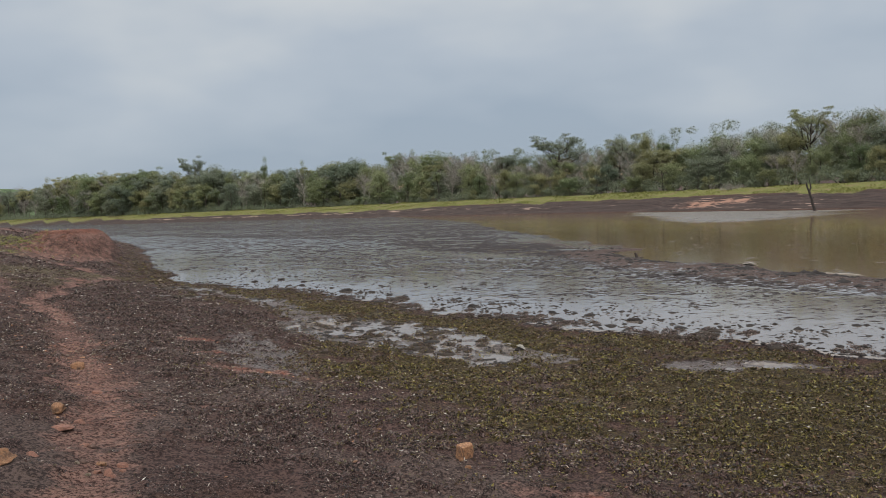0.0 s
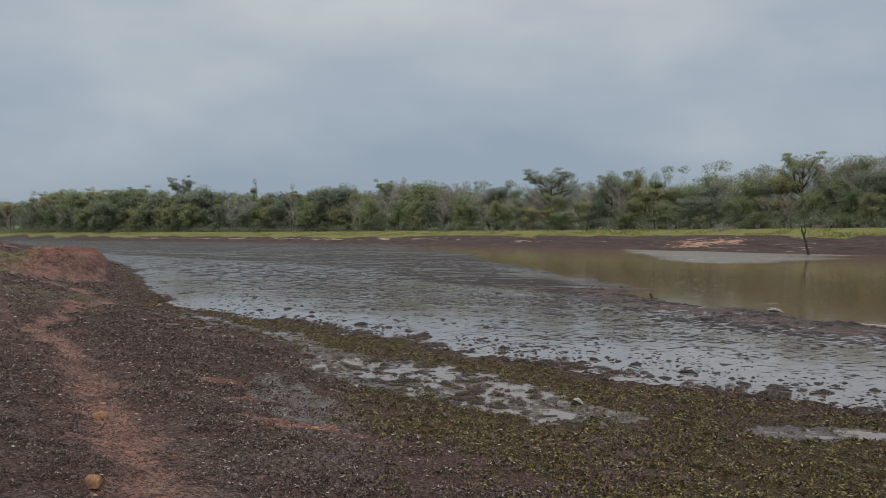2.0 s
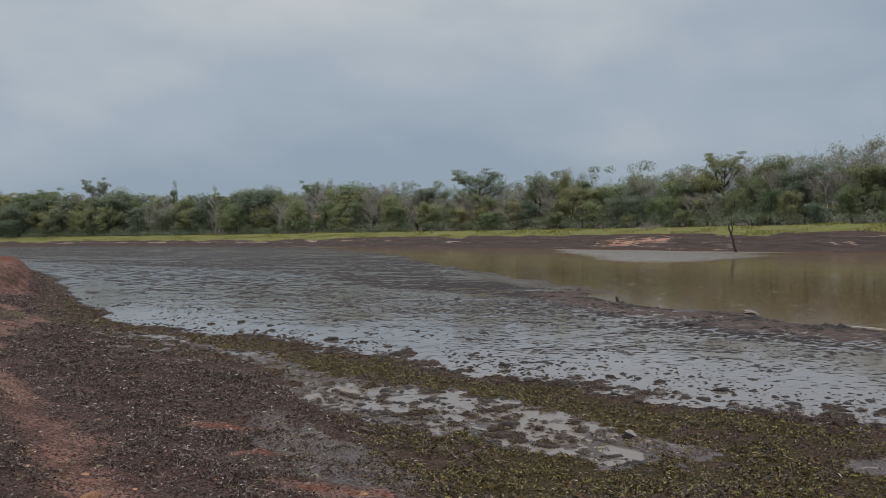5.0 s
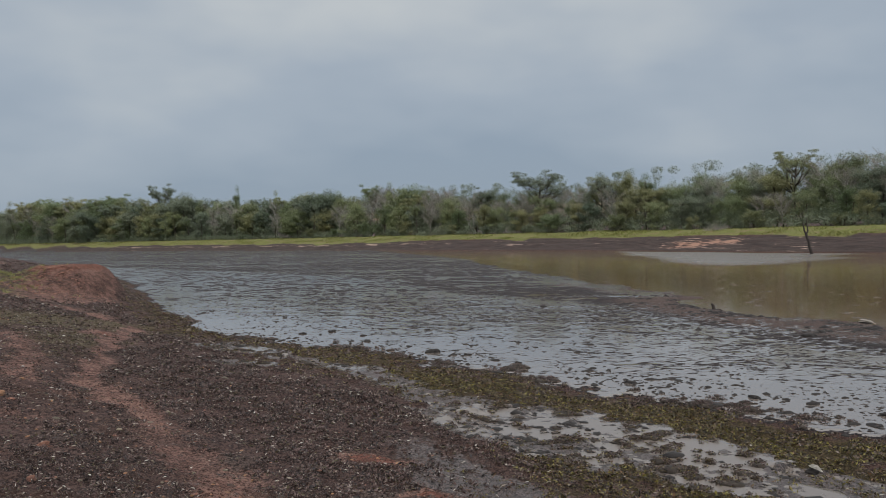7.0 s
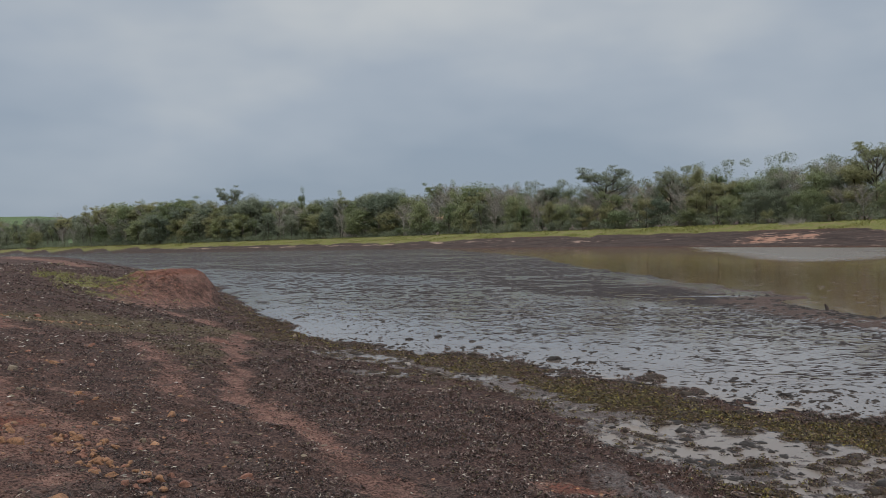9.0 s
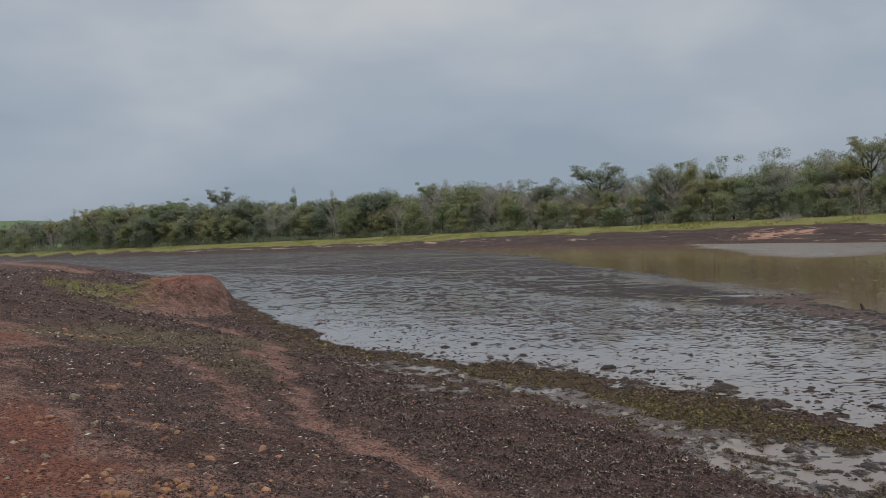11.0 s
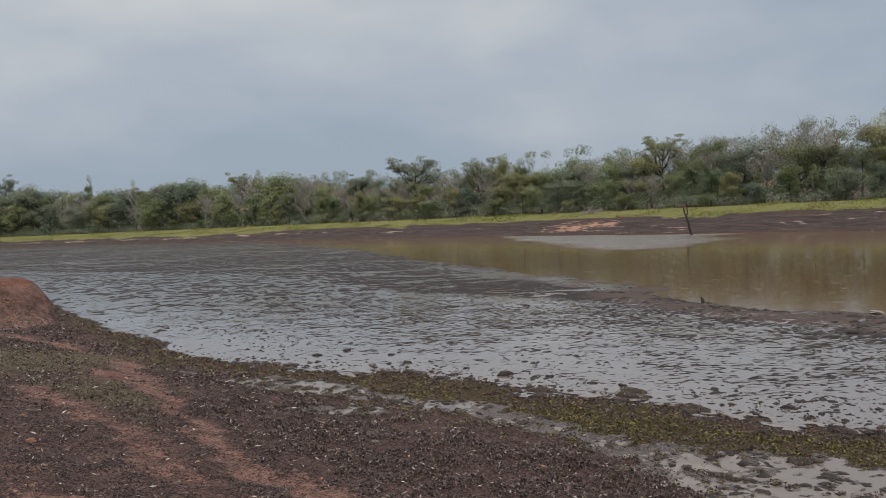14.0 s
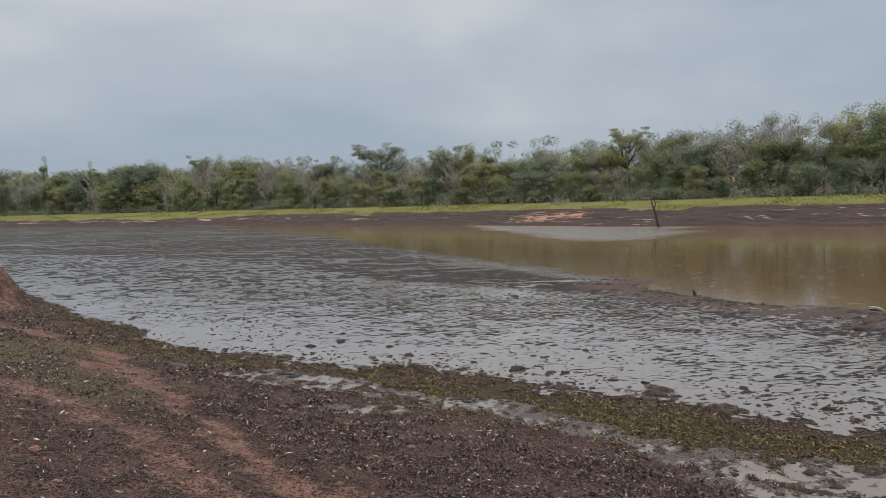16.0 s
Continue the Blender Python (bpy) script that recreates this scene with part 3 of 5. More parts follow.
    z = z + np.where(f < 0, np.where(s < 0, np.maximum(n, flat), np.maximum(n - flat, 0)) * lump - np.where(s >= 0, 0.012 * np.clip(pud, 0, 1), 0.0), 0)
    sheen_pool = 0.95 * ease(pud + 0.25 * fbm(x, y, 0.5, 3, 0.65, seed=204), 0.2, 0.65)
    sprig = fbm(x, y, 0.26, 3, 0.65, seed=88)
    tuft = (sprig * 0.042 + fbm(x, y, 1.6, 3, seed=89) * 0.04) * near
    # bare patches of mud between the stranded plants
    bare = ease(fbm(x, y, 0.85, 4, 0.62, seed=201), 0.02, 0.5) * ease(s, 1.5, 4.5) * (1 - ease(s, 10, 13)) * (0.3 + 0.7 * (1 - ease(y, 12, 17))) * (1 - 0.75 * np.clip(algae, 0, 1)) * (f < 0)
    bare = np.maximum(bare, np.exp(-((we + 1.0) / 2.4) ** 2) * (y < 60) * (s < -1) * (f < 0))
    sheen = np.clip(seep * 0.95, 0, 1) * ease(seep + 0.75 * fbm(x, y, 0.6, 4, 0.7, seed=203), 0.35, 0.8) * (1 - 0.85 * np.clip(1.2 * redmud, 0, 1))
    sheen = np.maximum(sheen, sheen_pool) * (s > 0)
    z = z + np.where(s > 0, tuft * ease(s, 0, 0.6) * (1 - np.clip(pud, 0, 1)) * (1 - 0.5 * red), 0)
    z = z - 0.05 * rill * (s > 0) * (f < 0)
    film = level - n * near * np.where(s < 0, 0.5, 1.6 * ease(pud, 0.25, 0.6)) - np.where(we > 0.4, 3, 0) * (s < 0)
    film = np.where(f > 0, -2.0, film)
    bank = ease(fe, 0.3, 1.2) * (1 - ease(fe, 15.5, 17.5))
    cover = dict(red=red, mat=matc, algae=np.clip(algae, 0, 1), grass=grass, pale=np.clip(pale, 0, 1), tan=tan, crop=crop, film=film, sprig=sprig, olive=olive, bare=bare, sheen=sheen, pool=np.where(s >= 0, pud, 0.0), bank=bank, bank_u=fv, bank_v=fe, ripple=ease(far, 30, 65) * (0.6 + 0.4 * inner))
    return z, cover, s, v, f


def height(x, y):
    return float(terrain(np.array([x]), np.array([y]))[0][0])


def mesh_from(name, verts, faces, material, smooth=False):
    """A mesh from arrays of places and of faces with the same number of corners."""
    me = bpy.data.meshes.new(name)
    verts, faces = np.asarray(verts, np.float32), np.asarray(faces, np.int32)
    me.vertices.add(len(verts))
    me.vertices.foreach_set("co", verts.ravel())
    k = faces.shape[1]
    me.loops.add(faces.size)
    me.loops.foreach_set("vertex_index", faces.ravel())
    me.polygons.add(len(faces))
    me.polygons.foreach_set("loop_start", np.arange(0, faces.size, k, dtype=np.int32))
    if smooth:
        me.polygons.foreach_set("use_smooth", np.ones(len(faces), bool))
    me.update(calc_edges=True)
    if material:
        me.materials.append(material)
    return me


def grid_faces(rows, cols, wrap=False):
    i, j = np.meshgrid(np.arange(rows - 1), np.arange(cols if wrap else cols - 1), indexing="ij")
    k = (j + 1) % cols
    return np.stack([i * cols + j, (i + 1) * cols + j, (i + 1) * cols + k, i * cols + k], -1).reshape(-1, 4)


def build_ground():
    cx, cy = -4.0, 3.0
    ang = np.concatenate([np.arange(-52, 58, 0.25), np.arange(58, 308, 4.0)])
    rad = np.concatenate([[0.0], np.geomspace(1.2, 6, 60)[:-1], np.geomspace(6, 46, 420)[:-1], np.geomspace(46, 430, 340), np.geomspace(445, 4200, 34)])
    a, r = np.meshgrid(np.radians(ang), rad)
    x, y = cx + r * np.sin(a), cy + r * np.cos(a)
    z, cover, *_ = terrain(x.ravel(), y.ravel())
    verts = np.stack([x.ravel(), y.ravel(), z], 1)
    faces = grid_faces(len(rad), len(ang), True)[:, ::-1]
    me = mesh_from("ground", verts, faces, SOIL, True)
    for key, val in cover.items():
        at = me.attributes.new(key, "FLOAT", "POINT")
        at.data.foreach_set("value", val.astype(np.float32))
    tagged(new("ground", me), "dried lake bed of dark mud, plant mat and red earth", "ground", kind="structure")


def build_water():
    n, m = 150, 190
    x, y = np.meshgrid(np.linspace(-30, 170, n), np.linspace(-10, 250, m))
    verts = np.stack([x.ravel(), y.ravel(), np.zeros(x.size)], 1)
    me = mesh_from("water", verts, grid_faces(m, n)[:, ::-1], WATER, True)
    f, _ = line_distance(x.ravel(), y.ravel(), FAR)
    edge = fbm(x.ravel(), y.ravel(), 22, 3, seed=61)
    d, b = np.hypot(x.ravel() + 4, y.ravel() - 6), np.degrees(np.arctan2(x.ravel() + 4, y.ravel() - 6))
    reach = np.interp(b, (13.0, 14.5, 16.5, 19.4, 21.8, 25.0, 28.0, 32.0), (230, 140, 106, 90, 88, 93, 108, 132))
    ruf = ease(f + edge * 2, 0.5, 3) * ease(d - reach + edge * 14, -9, 12)
    at = me.attributes.new("ruffle", "FLOAT", "POINT")
    at.data.foreach_set("value", ruf.astype(np.float32))
    tagged(new("water", me), "shallow brown turbid pond with faint rain rings", "water", kind="structure")


build_ground()
build_water()


# ---------------------------------------------------------------- helpers for things
def part(name, me, parent, label=""):
    ob = new(name, me)
    ob.parent = parent
    return tagged(ob, label)


def tube(points, radii, sides=7):
    """Arrays of a tapered tube along points."""
    pts = [Vector(p) for p in points]
    verts, faces = [], []
    for i, p in enumerate(pts):
        d = (pts[min(i + 1, len(pts) - 1)] - pts[max(i - 1, 0)]).normalized()
        u = d.orthogonal().normalized()
        w = d.cross(u)
        for k in range(sides):
            a = 2 * math.pi * k / sides
            verts.append(p + (u * math.cos(a) + w * math.sin(a)) * radii[i])
    for i in range(len(pts) - 1):
        for k in range(sides):
            l = (k + 1) % sides
            faces.append((i * sides + k, i * sides + l, (i + 1) * sides + l, (i + 1) * sides + k))
    return [tuple(v) for v in verts], faces


def join_tubes(tubes):
    verts, faces = [], []
    for v, f in tubes:
        n = len(verts)
        verts += v
        faces += [tuple(i + n for i in q) for q in f]
    return verts, faces


def limb(rng, start, direction, length, radius, bend=0.35, steps=5, up=0.15):
    p, d = Vector(start), Vector(direction).normalized()
    pts, rad = [p.copy()], [radius]
    for i in range(steps):
        d = (d + Vector((rng.uniform(-1, 1), rng.uniform(-1, 1), rng.uniform(-1, 1))) * bend * 0.5 + Vector((0, 0, up))).normalized()
        p = p + d * (length / steps)
        pts.append(p.copy())
        rad.append(radius * (1 - 0.75 * (i + 1) / steps))
    return pts, rad


def leaf_cloud(rng, lobes, count, size):
    """Leaf sprays, a triangle each, through the lobes (x, y, z, rx, rz)."""
    lobes = np.array(lobes)
    weight = lobes[:, 3] ** 2
    pick = rng.choice(len(lobes), count, p=weight / weight.sum())
    d = rng.normal(size=(count, 3))
    d /= np.linalg.norm(d, axis=1)[:, None]
    r = rng.uniform(0.25, 1.15, count) ** 0.6
    L = lobes[pick]
    c = L[:, :3] + d * r[:, None] * np.stack([L[:, 3], L[:, 3], L[:, 4]], 1)
    nrm = d * 0.6 + rng.normal(size=(count, 3)) * 0.6 + np.array([0, 0, 0.9])
    nrm /= np.linalg.norm(nrm, axis=1)[:, None]
    u = np.cross(nrm, rng.normal(size=(count, 3)))
    u /= np.linalg.norm(u, axis=1)[:, None]
    w = np.cross(nrm, u)
    a = (size * rng.uniform(0.5, 1.3, count))[:, None]
    b = a * rng.uniform(0.5, 0.95, count)[:, None]
    return np.stack([c - u * a, c + w * b, c + u * a], 1).reshape(-1, 3), np.arange(count * 3).reshape(-1, 3)


def make_tree(kind, seed, detail=1.0):
    """A tree ten metres high at the origin: an Empty with its trunk and its crown."""
    rng, pr = np.random.default_rng(seed), random.Random(seed)
    tree = new("tree")
    tubes, lobes = [], []
    # height of the fork, spread, limbs, leaves, leaf size, lowest limb
    top, spread, nl, count, size, start = {
        "broad": (7.2, 2.7, 16, 11500, 0.125, 0.10), "umbrella": (7.6, 4.2, 13, 11000, 0.105, 0.62), "slender": (8.9, 1.5, 8, 4200, 0.10, 0.78),
        "bare": (6.6, 2.9, 13, 1500, 0.075, 0.38), "shrub": (4.5, 3.6, 10, 5200, 0.2, 0.05)}[kind]
    count, size = int(count * detail), size / math.sqrt(detail)
    tp, tr = limb(pr, (0, 0, -0.4), (pr.uniform(-0.1, 0.1), pr.uniform(-0.1, 0.1), 1), top + 0.4, {"shrub": 0.1, "slender": 0.26}.get(kind, 0.15), 0.16, 7, 0.2)
    tubes.append(tube(tp, tr, 6))
    for i in range(nl):
        f = start + (0.98 - start) * i / (nl - 1)
        at = tp[min(int(f * (len(tp) - 1)), len(tp) - 2)]
        az = i * 2.4 + pr.uniform(-0.5, 0.5)
        rise = {"broad": 0.7, "umbrella": 0.55, "slender": 0.3, "bare": 0.95}.get(kind, 0.45)
        reach = spread * (1.0 - 0.45 * max(0, f - 0.6) / 0.4) * pr.uniform(0.7, 1.1)
        lp, lr = limb(pr, at, (math.cos(az), math.sin(az), rise), reach * 1.15, 0.12 if kind in ("umbrella", "slender") else 0.075, 0.45, 5, 0.12)
        tubes.append(tube(lp, lr, 4))
        for j in range({"bare": 7, "umbrella": 5, "broad": 4}.get(kind, 2)):
            q = lp[pr.randint(2, 5)]
            turn = az + pr.uniform(-1.3, 1.3)
            far = pr.uniform(0.9, 1.8) if kind in ("bare", "umbrella") else pr.uniform(0.5, 1.1) * spread / 2.7
            bp, br = limb(pr, q, (math.cos(turn), math.sin(turn), pr.uniform(0.35, 1.2) if kind != "broad" else pr.uniform(-0.35, 0.9)), far, 0.055 if kind == "umbrella" else 0.034, 0.5, 3, 0.1)
            if kind in ("bare", "umbrella"):
                tubes.append(tube(bp, br, 3))
            if kind == "bare":
                for _ in range(3 if detail == 1.0 else 1):
                    ta = turn + pr.uniform(-1.2, 1.2)
                    wp, wr = limb(pr, bp[pr.randint(1, 3)], (math.cos(ta), math.sin(ta), pr.uniform(0.5, 1.6)), pr.uniform(0.5, 1.1), 0.021 / math.sqrt(detail), 0.4, 2, 0.1)
                    tubes.append(tube(wp, wr, 3))
                lobes.append((*bp[-1], pr.uniform(0.4, 0.8), pr.uniform(0.3, 0.6)))
            elif kind == "umbrella":
                lobes.append((*bp[-1], pr.uniform(0.42, 0.85), pr.uniform(0.2, 0.34)))
            else:
                lobes.append((*bp[-1], pr.uniform(0.5, 0.95) * spread / 2.7, pr.uniform(0.4, 0.75)))
        if kind == "umbrella":
            lobes.append((*lp[-1], pr.uniform(0.6, 1.0), pr.uniform(0.24, 0.4)))
        elif kind != "bare":
            lobes.append((*lp[-1], pr.uniform(0.6, 1.0) * spread / 2.7, pr.uniform(0.45, 0.8)))
            lobes.append((*lp[3], pr.uniform(0.7, 1.1) * spread / 2.7, pr.uniform(0.6, 0.95)))
    if kind in ("broad", "slender"):
        lobes.append((tp[-1].x, tp[-1].y, top + 0.9, 1.2 if kind == "broad" else 0.8, 0.8))
    high = max(l[2] + l[4] for l in lobes)
    k = 10.0 / high
    v, fcs = join_tubes(tubes)
    part("trunk", mesh_from("trunk", np.array(v) * k, fcs, PALE_BARK if kind == "bare" else BARK, True), tree)
    lv, lf = leaf_cloud(rng, lobes, count, size)
    lv = lv * k
    lv[:, 2] = np.maximum(lv[:, 2], 0.15)
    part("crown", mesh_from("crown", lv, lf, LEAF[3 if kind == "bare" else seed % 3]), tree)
    return tree


# ---------------------------------------------------------------- the wood on the far bank
SKYLINE = [(-45, 1.6), (-30, 2), (-26.6, 2.4), (-24, 3.02), (-21.7, 3.12), (-19.3, 3.05), (-17, 3.18), (-14.2, 3.23), (-13.5, 3.15), (-10.8, 3.25), (-8.9, 3.3), (-7.4, 3.4), (-6, 3.8), (-4.4, 3.85),
           (-2.6, 4), (-1, 3.9), (0.6, 3.9), (2, 3.75), (5, 3.55), (6.4, 3.25), (8, 3.3), (11.3, 3.9), (14.7, 4.1), (18, 4), (20, 4.15), (23.3, 4.25), (25.3, 4.5), (27.2, 4.6), (28.5, 4.7), (30.5, 4.65), (32.5, 4.6),
           (36, 4.5), (37, 4.6), (40, 4.9), (43, 5.2), (46, 6), (60, 7), (90, 9)]


def skyline(bearing):
    return float(np.interp(bearing, [b for b, _ in SKYLINE], [e for _, e in SKYLINE]))


def far_point(length, out):
    """The place at that length along the far waterline, and that far behind it."""
    def on(l):
        for (ax, ay), (bx, by) in zip(FAR[:-1], FAR[1:]):
            n = math.hypot(bx - ax, by - ay)
            if l <= n:
                return Vector((ax + (bx - ax) * l / n, ay + (by - ay) * l / n))
            l -= n
        return Vector(FAR[-1])
    p, d = on(length), (on(length + 30) - on(max(length - 30, 0))).normalized()
    return p.x + d.y * out, p.y - d.x * out


def tree_height(x, y, share):
    d, b = math.hypot(x + 4, y - 6), math.degrees(math.atan2(x + 4, y - 6))
    return max(3.0, (3.1 + d * math.tan(radians(skyline(b))) - height(x, y)) * share)


def plant(proto, x, y, h, rng, label, group, flare=1.0):
    k = h / 10.0
    m = pose(x, y, height(x, y), 0, 0, rng.uniform(0, 360)) @ Matrix.Diagonal((k * flare, k * flare, k, 1))
    return tagged(copy_thing(proto, m), label, "tree", group)


def at_bearing(bearing, out):
    """The place behind the far waterline in that direction from the middle of the walk."""
    best = None
    for i in range(60, 830):
        x, y = far_point(float(i), out)
        e = abs(math.degrees(math.atan2(x + 4, y - 6)) - bearing)
        if best is None or e < best[0]:
            best = (e, x, y)
    return best[1], best[2]


def build_wood():
    rng = random.Random(11)
    sorts = (("broad", (1, 2, 3, 4, 5, 6)), ("umbrella", (7, 8, 9)), ("slender", (10, 11)), ("bare", (12, 13)), ("shrub", (14, 15, 16)))
    close = {k: [make_tree(k, s) for s in seeds] for k, seeds in sorts}
    away = {k: [make_tree(k, s + 20, 0.4) for s in seeds] for k, seeds in sorts}
    words = {"broad": "broad green tree at the edge of the wood", "umbrella": "tall tree with an open flat crown", "slender": "slender tree with a narrow crown",
             "shrub": "rounded green shrub at the foot of the wood", "bare": "half leafless tree with pale grey branches"}
    length = 92.0
    while length < 850:
        kinds = close if length < 330 else away
        for out, share, mix in ((33.0, 0.64, ("broad", "broad", "broad", "bare", "slender")), (39.5, 0.90, ("broad", "broad", "slender", "bare", "bare", "umbrella")), (47.0, 0.95, ("broad", "umbrella", "broad", "bare", "broad", "bare"))):
            at = far_point(length + rng.uniform(-2.5, 2.5), out + rng.uniform(-1.5, 1.5))
            k = rng.choice(mix)
            h = tree_height(*at, min(share * rng.uniform(0.84, 1.08), 1.0))
            plant(rng.choice(kinds[k]), *at, h, rng, words[k], "wood on the far bank", rng.uniform(1.1, 1.5) if k == "broad" else rng.uniform(0.9, 1.15))
        length += 5.0 if length < 330 else 7.6 if length < 600 else 13.0
    # shrubs along the foot of the wood
    kinds, length = close, 95.0
    while length < 400:
        at = far_point(length, 30.0 + rng.uniform(-1.0, 1.2))
        tagged(plant(rng.choice(kinds["shrub"]), *at, rng.uniform(2.6, 6.0), rng, words["shrub"], "shrubs at the foot of the wood", rng.uniform(1.0, 1.4)), words["shrub"], "shrub", "shrubs at the foot of the wood")
        length += rng.uniform(10, 26)
    # trees that stand out above the rest: bearing, elevation of the top, kind, width
    for b, e, k, wide in ((-25.9, 2.8, "slender", 0.9), (-24.9, 2.8, "umbrella", 0.8), (-22.7, 3.15, "slender", 0.8), (-20.5, 3.35, "umbrella", 1.1), (-17.0, 4.08, "umbrella", 0.7), (-15.35, 3.48, "broad", 1.1),
                          (-12.3, 3.9, "slender", 0.55), (-9.6, 3.6, "slender", 0.7), (-6.0, 3.68, "broad", 1.0), (-2.6, 3.92, "umbrella", 0.8), (-1.8, 4.12, "slender", 0.75), (0.6, 3.78, "broad", 0.7), (2.0, 3.7, "bare", 1.0),
                          (4.9, 3.55, "umbrella", 0.8), (8.7, 4.85, "umbrella", 1.2), (13.0, 4.42, "umbrella", 1.0), (14.7, 4.45, "broad", 0.8), (16.3, 4.3, "slender", 1.1), (19.7, 4.3, "broad", 0.9), (22.5, 4.4, "broad", 0.9),
                          (23.4, 4.5, "bare", 1.1), (25.4, 5.3, "umbrella", 0.95), (27.2, 4.95, "bare", 1.1), (28.5, 5.15, "broad", 1.1), (30.5, 5.2, "bare", 1.1), (33.5, 5.5, "bare", 1.2), (34.6, 5.8, "bare", 1.0),
                          (36.0, 5.5, "bare", 1.1), (38.4, 5.75, "broad", 1.0), (40.8, 6.35, "broad", 1.0), (41.5, 5.95, "bare", 1.3), (43.5, 6.0, "bare", 1.2)):
        x, y = at_bearing(b, 43.0)
        h = 3.1 + math.hypot(x + 4, y - 6) * math.tan(radians(e)) - height(x, y)
        plant(rng.choice(kinds[k]), x, y, h, rng, words[k].replace("tall ", "") + ", above the rest", "wood on the far bank", wide)
    for protos in (*close.values(), *away.values()):
        for p in protos:
            for o in (*p.children, p):
                bpy.data.objects.remove(o)
    # undergrowth that closes the wood down to the ground
    nr = np.random.default_rng(4)
    lobes = []
    for l in np.arange(85, 850, 1.8):
        for out, hi in ((29.8, 1.6), (32.0, 3.6), (36.0, 6.0), (43.0, 9.0), (50.0, 13.0), (55.0, 16.5)):
            for _ in range(1 if out < 40 else 3):
                x, y = far_point(l + nr.uniform(-1, 1), out + nr.uniform(-1.2, 1.2))
                if out > 40:
                    hi = max(hi, math.hypot(x + 4, y - 6) * math.tan(radians(skyline(math.degrees(math.atan2(x + 4, y - 6))))) * (0.68 if out < 50 else 0.76) - 1.5)
                lobes.append((x, y, nr.uniform(0.1 if hi < 7 else 0.3, 1.0) * hi, nr.uniform(1.0, 2.0), nr.uniform(0.8, 1.7)))
    ground = terrain(np.array([l[0] for l in lobes]), np.array([l[1] for l in lobes]))[0]
    lobes = [(a, b, c + g, d, e) for (a, b, c, d, e), g in zip(lobes, ground)]
    v, f = leaf_cloud(nr, lobes, 720000, 0.25)
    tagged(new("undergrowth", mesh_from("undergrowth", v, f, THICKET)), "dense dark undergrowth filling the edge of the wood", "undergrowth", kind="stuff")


build_wood()


def build_stump():
    thing = tagged(new("dead_tree"), "dark dead leaning tree trunk standing in the water", "dead tree")
    thing.location = (52.8, 120.4, height(52.8, 120.4))
    tubes = [tube([(0.12, 0, -0.3), (0.05, 0, 0.2), (-0.1, 0, 0.9), (-0.34, 0.05, 1.6), (-0.4, 0.05, 2.2), (-0.66, 0.05, 2.9), (-0.8, 0.05, 3.5)], [0.34, 0.25, 0.2, 0.2, 0.17, 0.18, 0.16], 9)]
    tubes.append(tube([(-0.78, 0.05, 3.4), (-1.02, 0.1, 3.9), (-1.1, 0.1, 4.4), (-1.22, 0.1, 4.75)], [0.14, 0.12, 0.1, 0.05], 7))
    tubes.append(tube([(-0.78, 0.05, 3.4), (-0.55, 0, 3.85), (-0.62, 0, 4.3), (-0.72, 0, 4.9), (-0.7, 0, 5.5)], [0.13, 0.11, 0.08, 0.05, 0.02], 7))
    tubes.append(tube([(-0.42, 0.05, 2.3), (-0.2, -0.05, 2.5), (-0.08, -0.1, 2.55)], [0.09, 0.06, 0.03], 6))
    v, f = join_tubes(tubes)
    part("trunk", mesh_from("trunk", v, f, DEAD_WOOD, True), thing)


build_stump()


# ---------------------------------------------------------------- loose cover of the banks
def flakes(name, label, category, material, xyz, size, rng, tilt=0.8, slim=0.55):
    """Many small bent leaves lying about, one object."""
    n = len(xyz)
    nrm = rng.normal(size=(n, 3)) * tilt + np.array([0, 0, 1.0])
    nrm /= np.linalg.norm(nrm, axis=1)[:, None]
    u = np.cross(nrm, rng.normal(size=(n, 3)))
    u /= np.linalg.norm(u, axis=1)[:, None]
    w = np.cross(nrm, u)
    a = (size * rng.uniform(0.6, 1.4, n))[:, None]
    b = a * slim * rng.uniform(0.6, 1.2, n)[:, None]
    c = xyz + np.array([0, 0, 1]) * a * rng.uniform(0.0, 0.7, n)[:, None]
    quad = np.stack([c - u * a, c - w * b + nrm * a * 0.25, c + u * a, c + w * b - nrm * a * 0.1], 1)
    me = mesh_from(name, quad.reshape(-1, 3), np.arange(n * 4).reshape(-1, 4), material)
    return tagged(new(name, me), label, category, kind="stuff")


def strew(rng, n, near=4.0, reach=36.0, lo=-47, hi=60):
    """Places on the near bank, thinning out with distance from the walk."""
    r = np.exp(rng.uniform(math.log(near), math.log(reach), n))
    a = np.radians(rng.uniform(lo, hi, n))
    along = rng.uniform(0, 1, n)
    return -1.0 - 7.0 * along + r * np.sin(a), 3.0 + 6.5 * along + r * np.cos(a), r


def tufts(rng, x, y, z, size, leaves):
    """Leaf places around tuft middles, and their sizes."""
    n = len(x)
    k = np.repeat(np.arange(n), leaves)
    a, q = rng.uniform(0, 6.28, len(k)), np.sqrt(rng.uniform(0, 1, len(k)))
    rad = size[k] * 2.1 * q
    return np.stack([x[k] + rad * np.cos(a), y[k] + rad * np.sin(a), z[k] + size[k] * rng.uniform(0.0, 0.9, len(k)) * (1.1 - q)], 1), size[k]


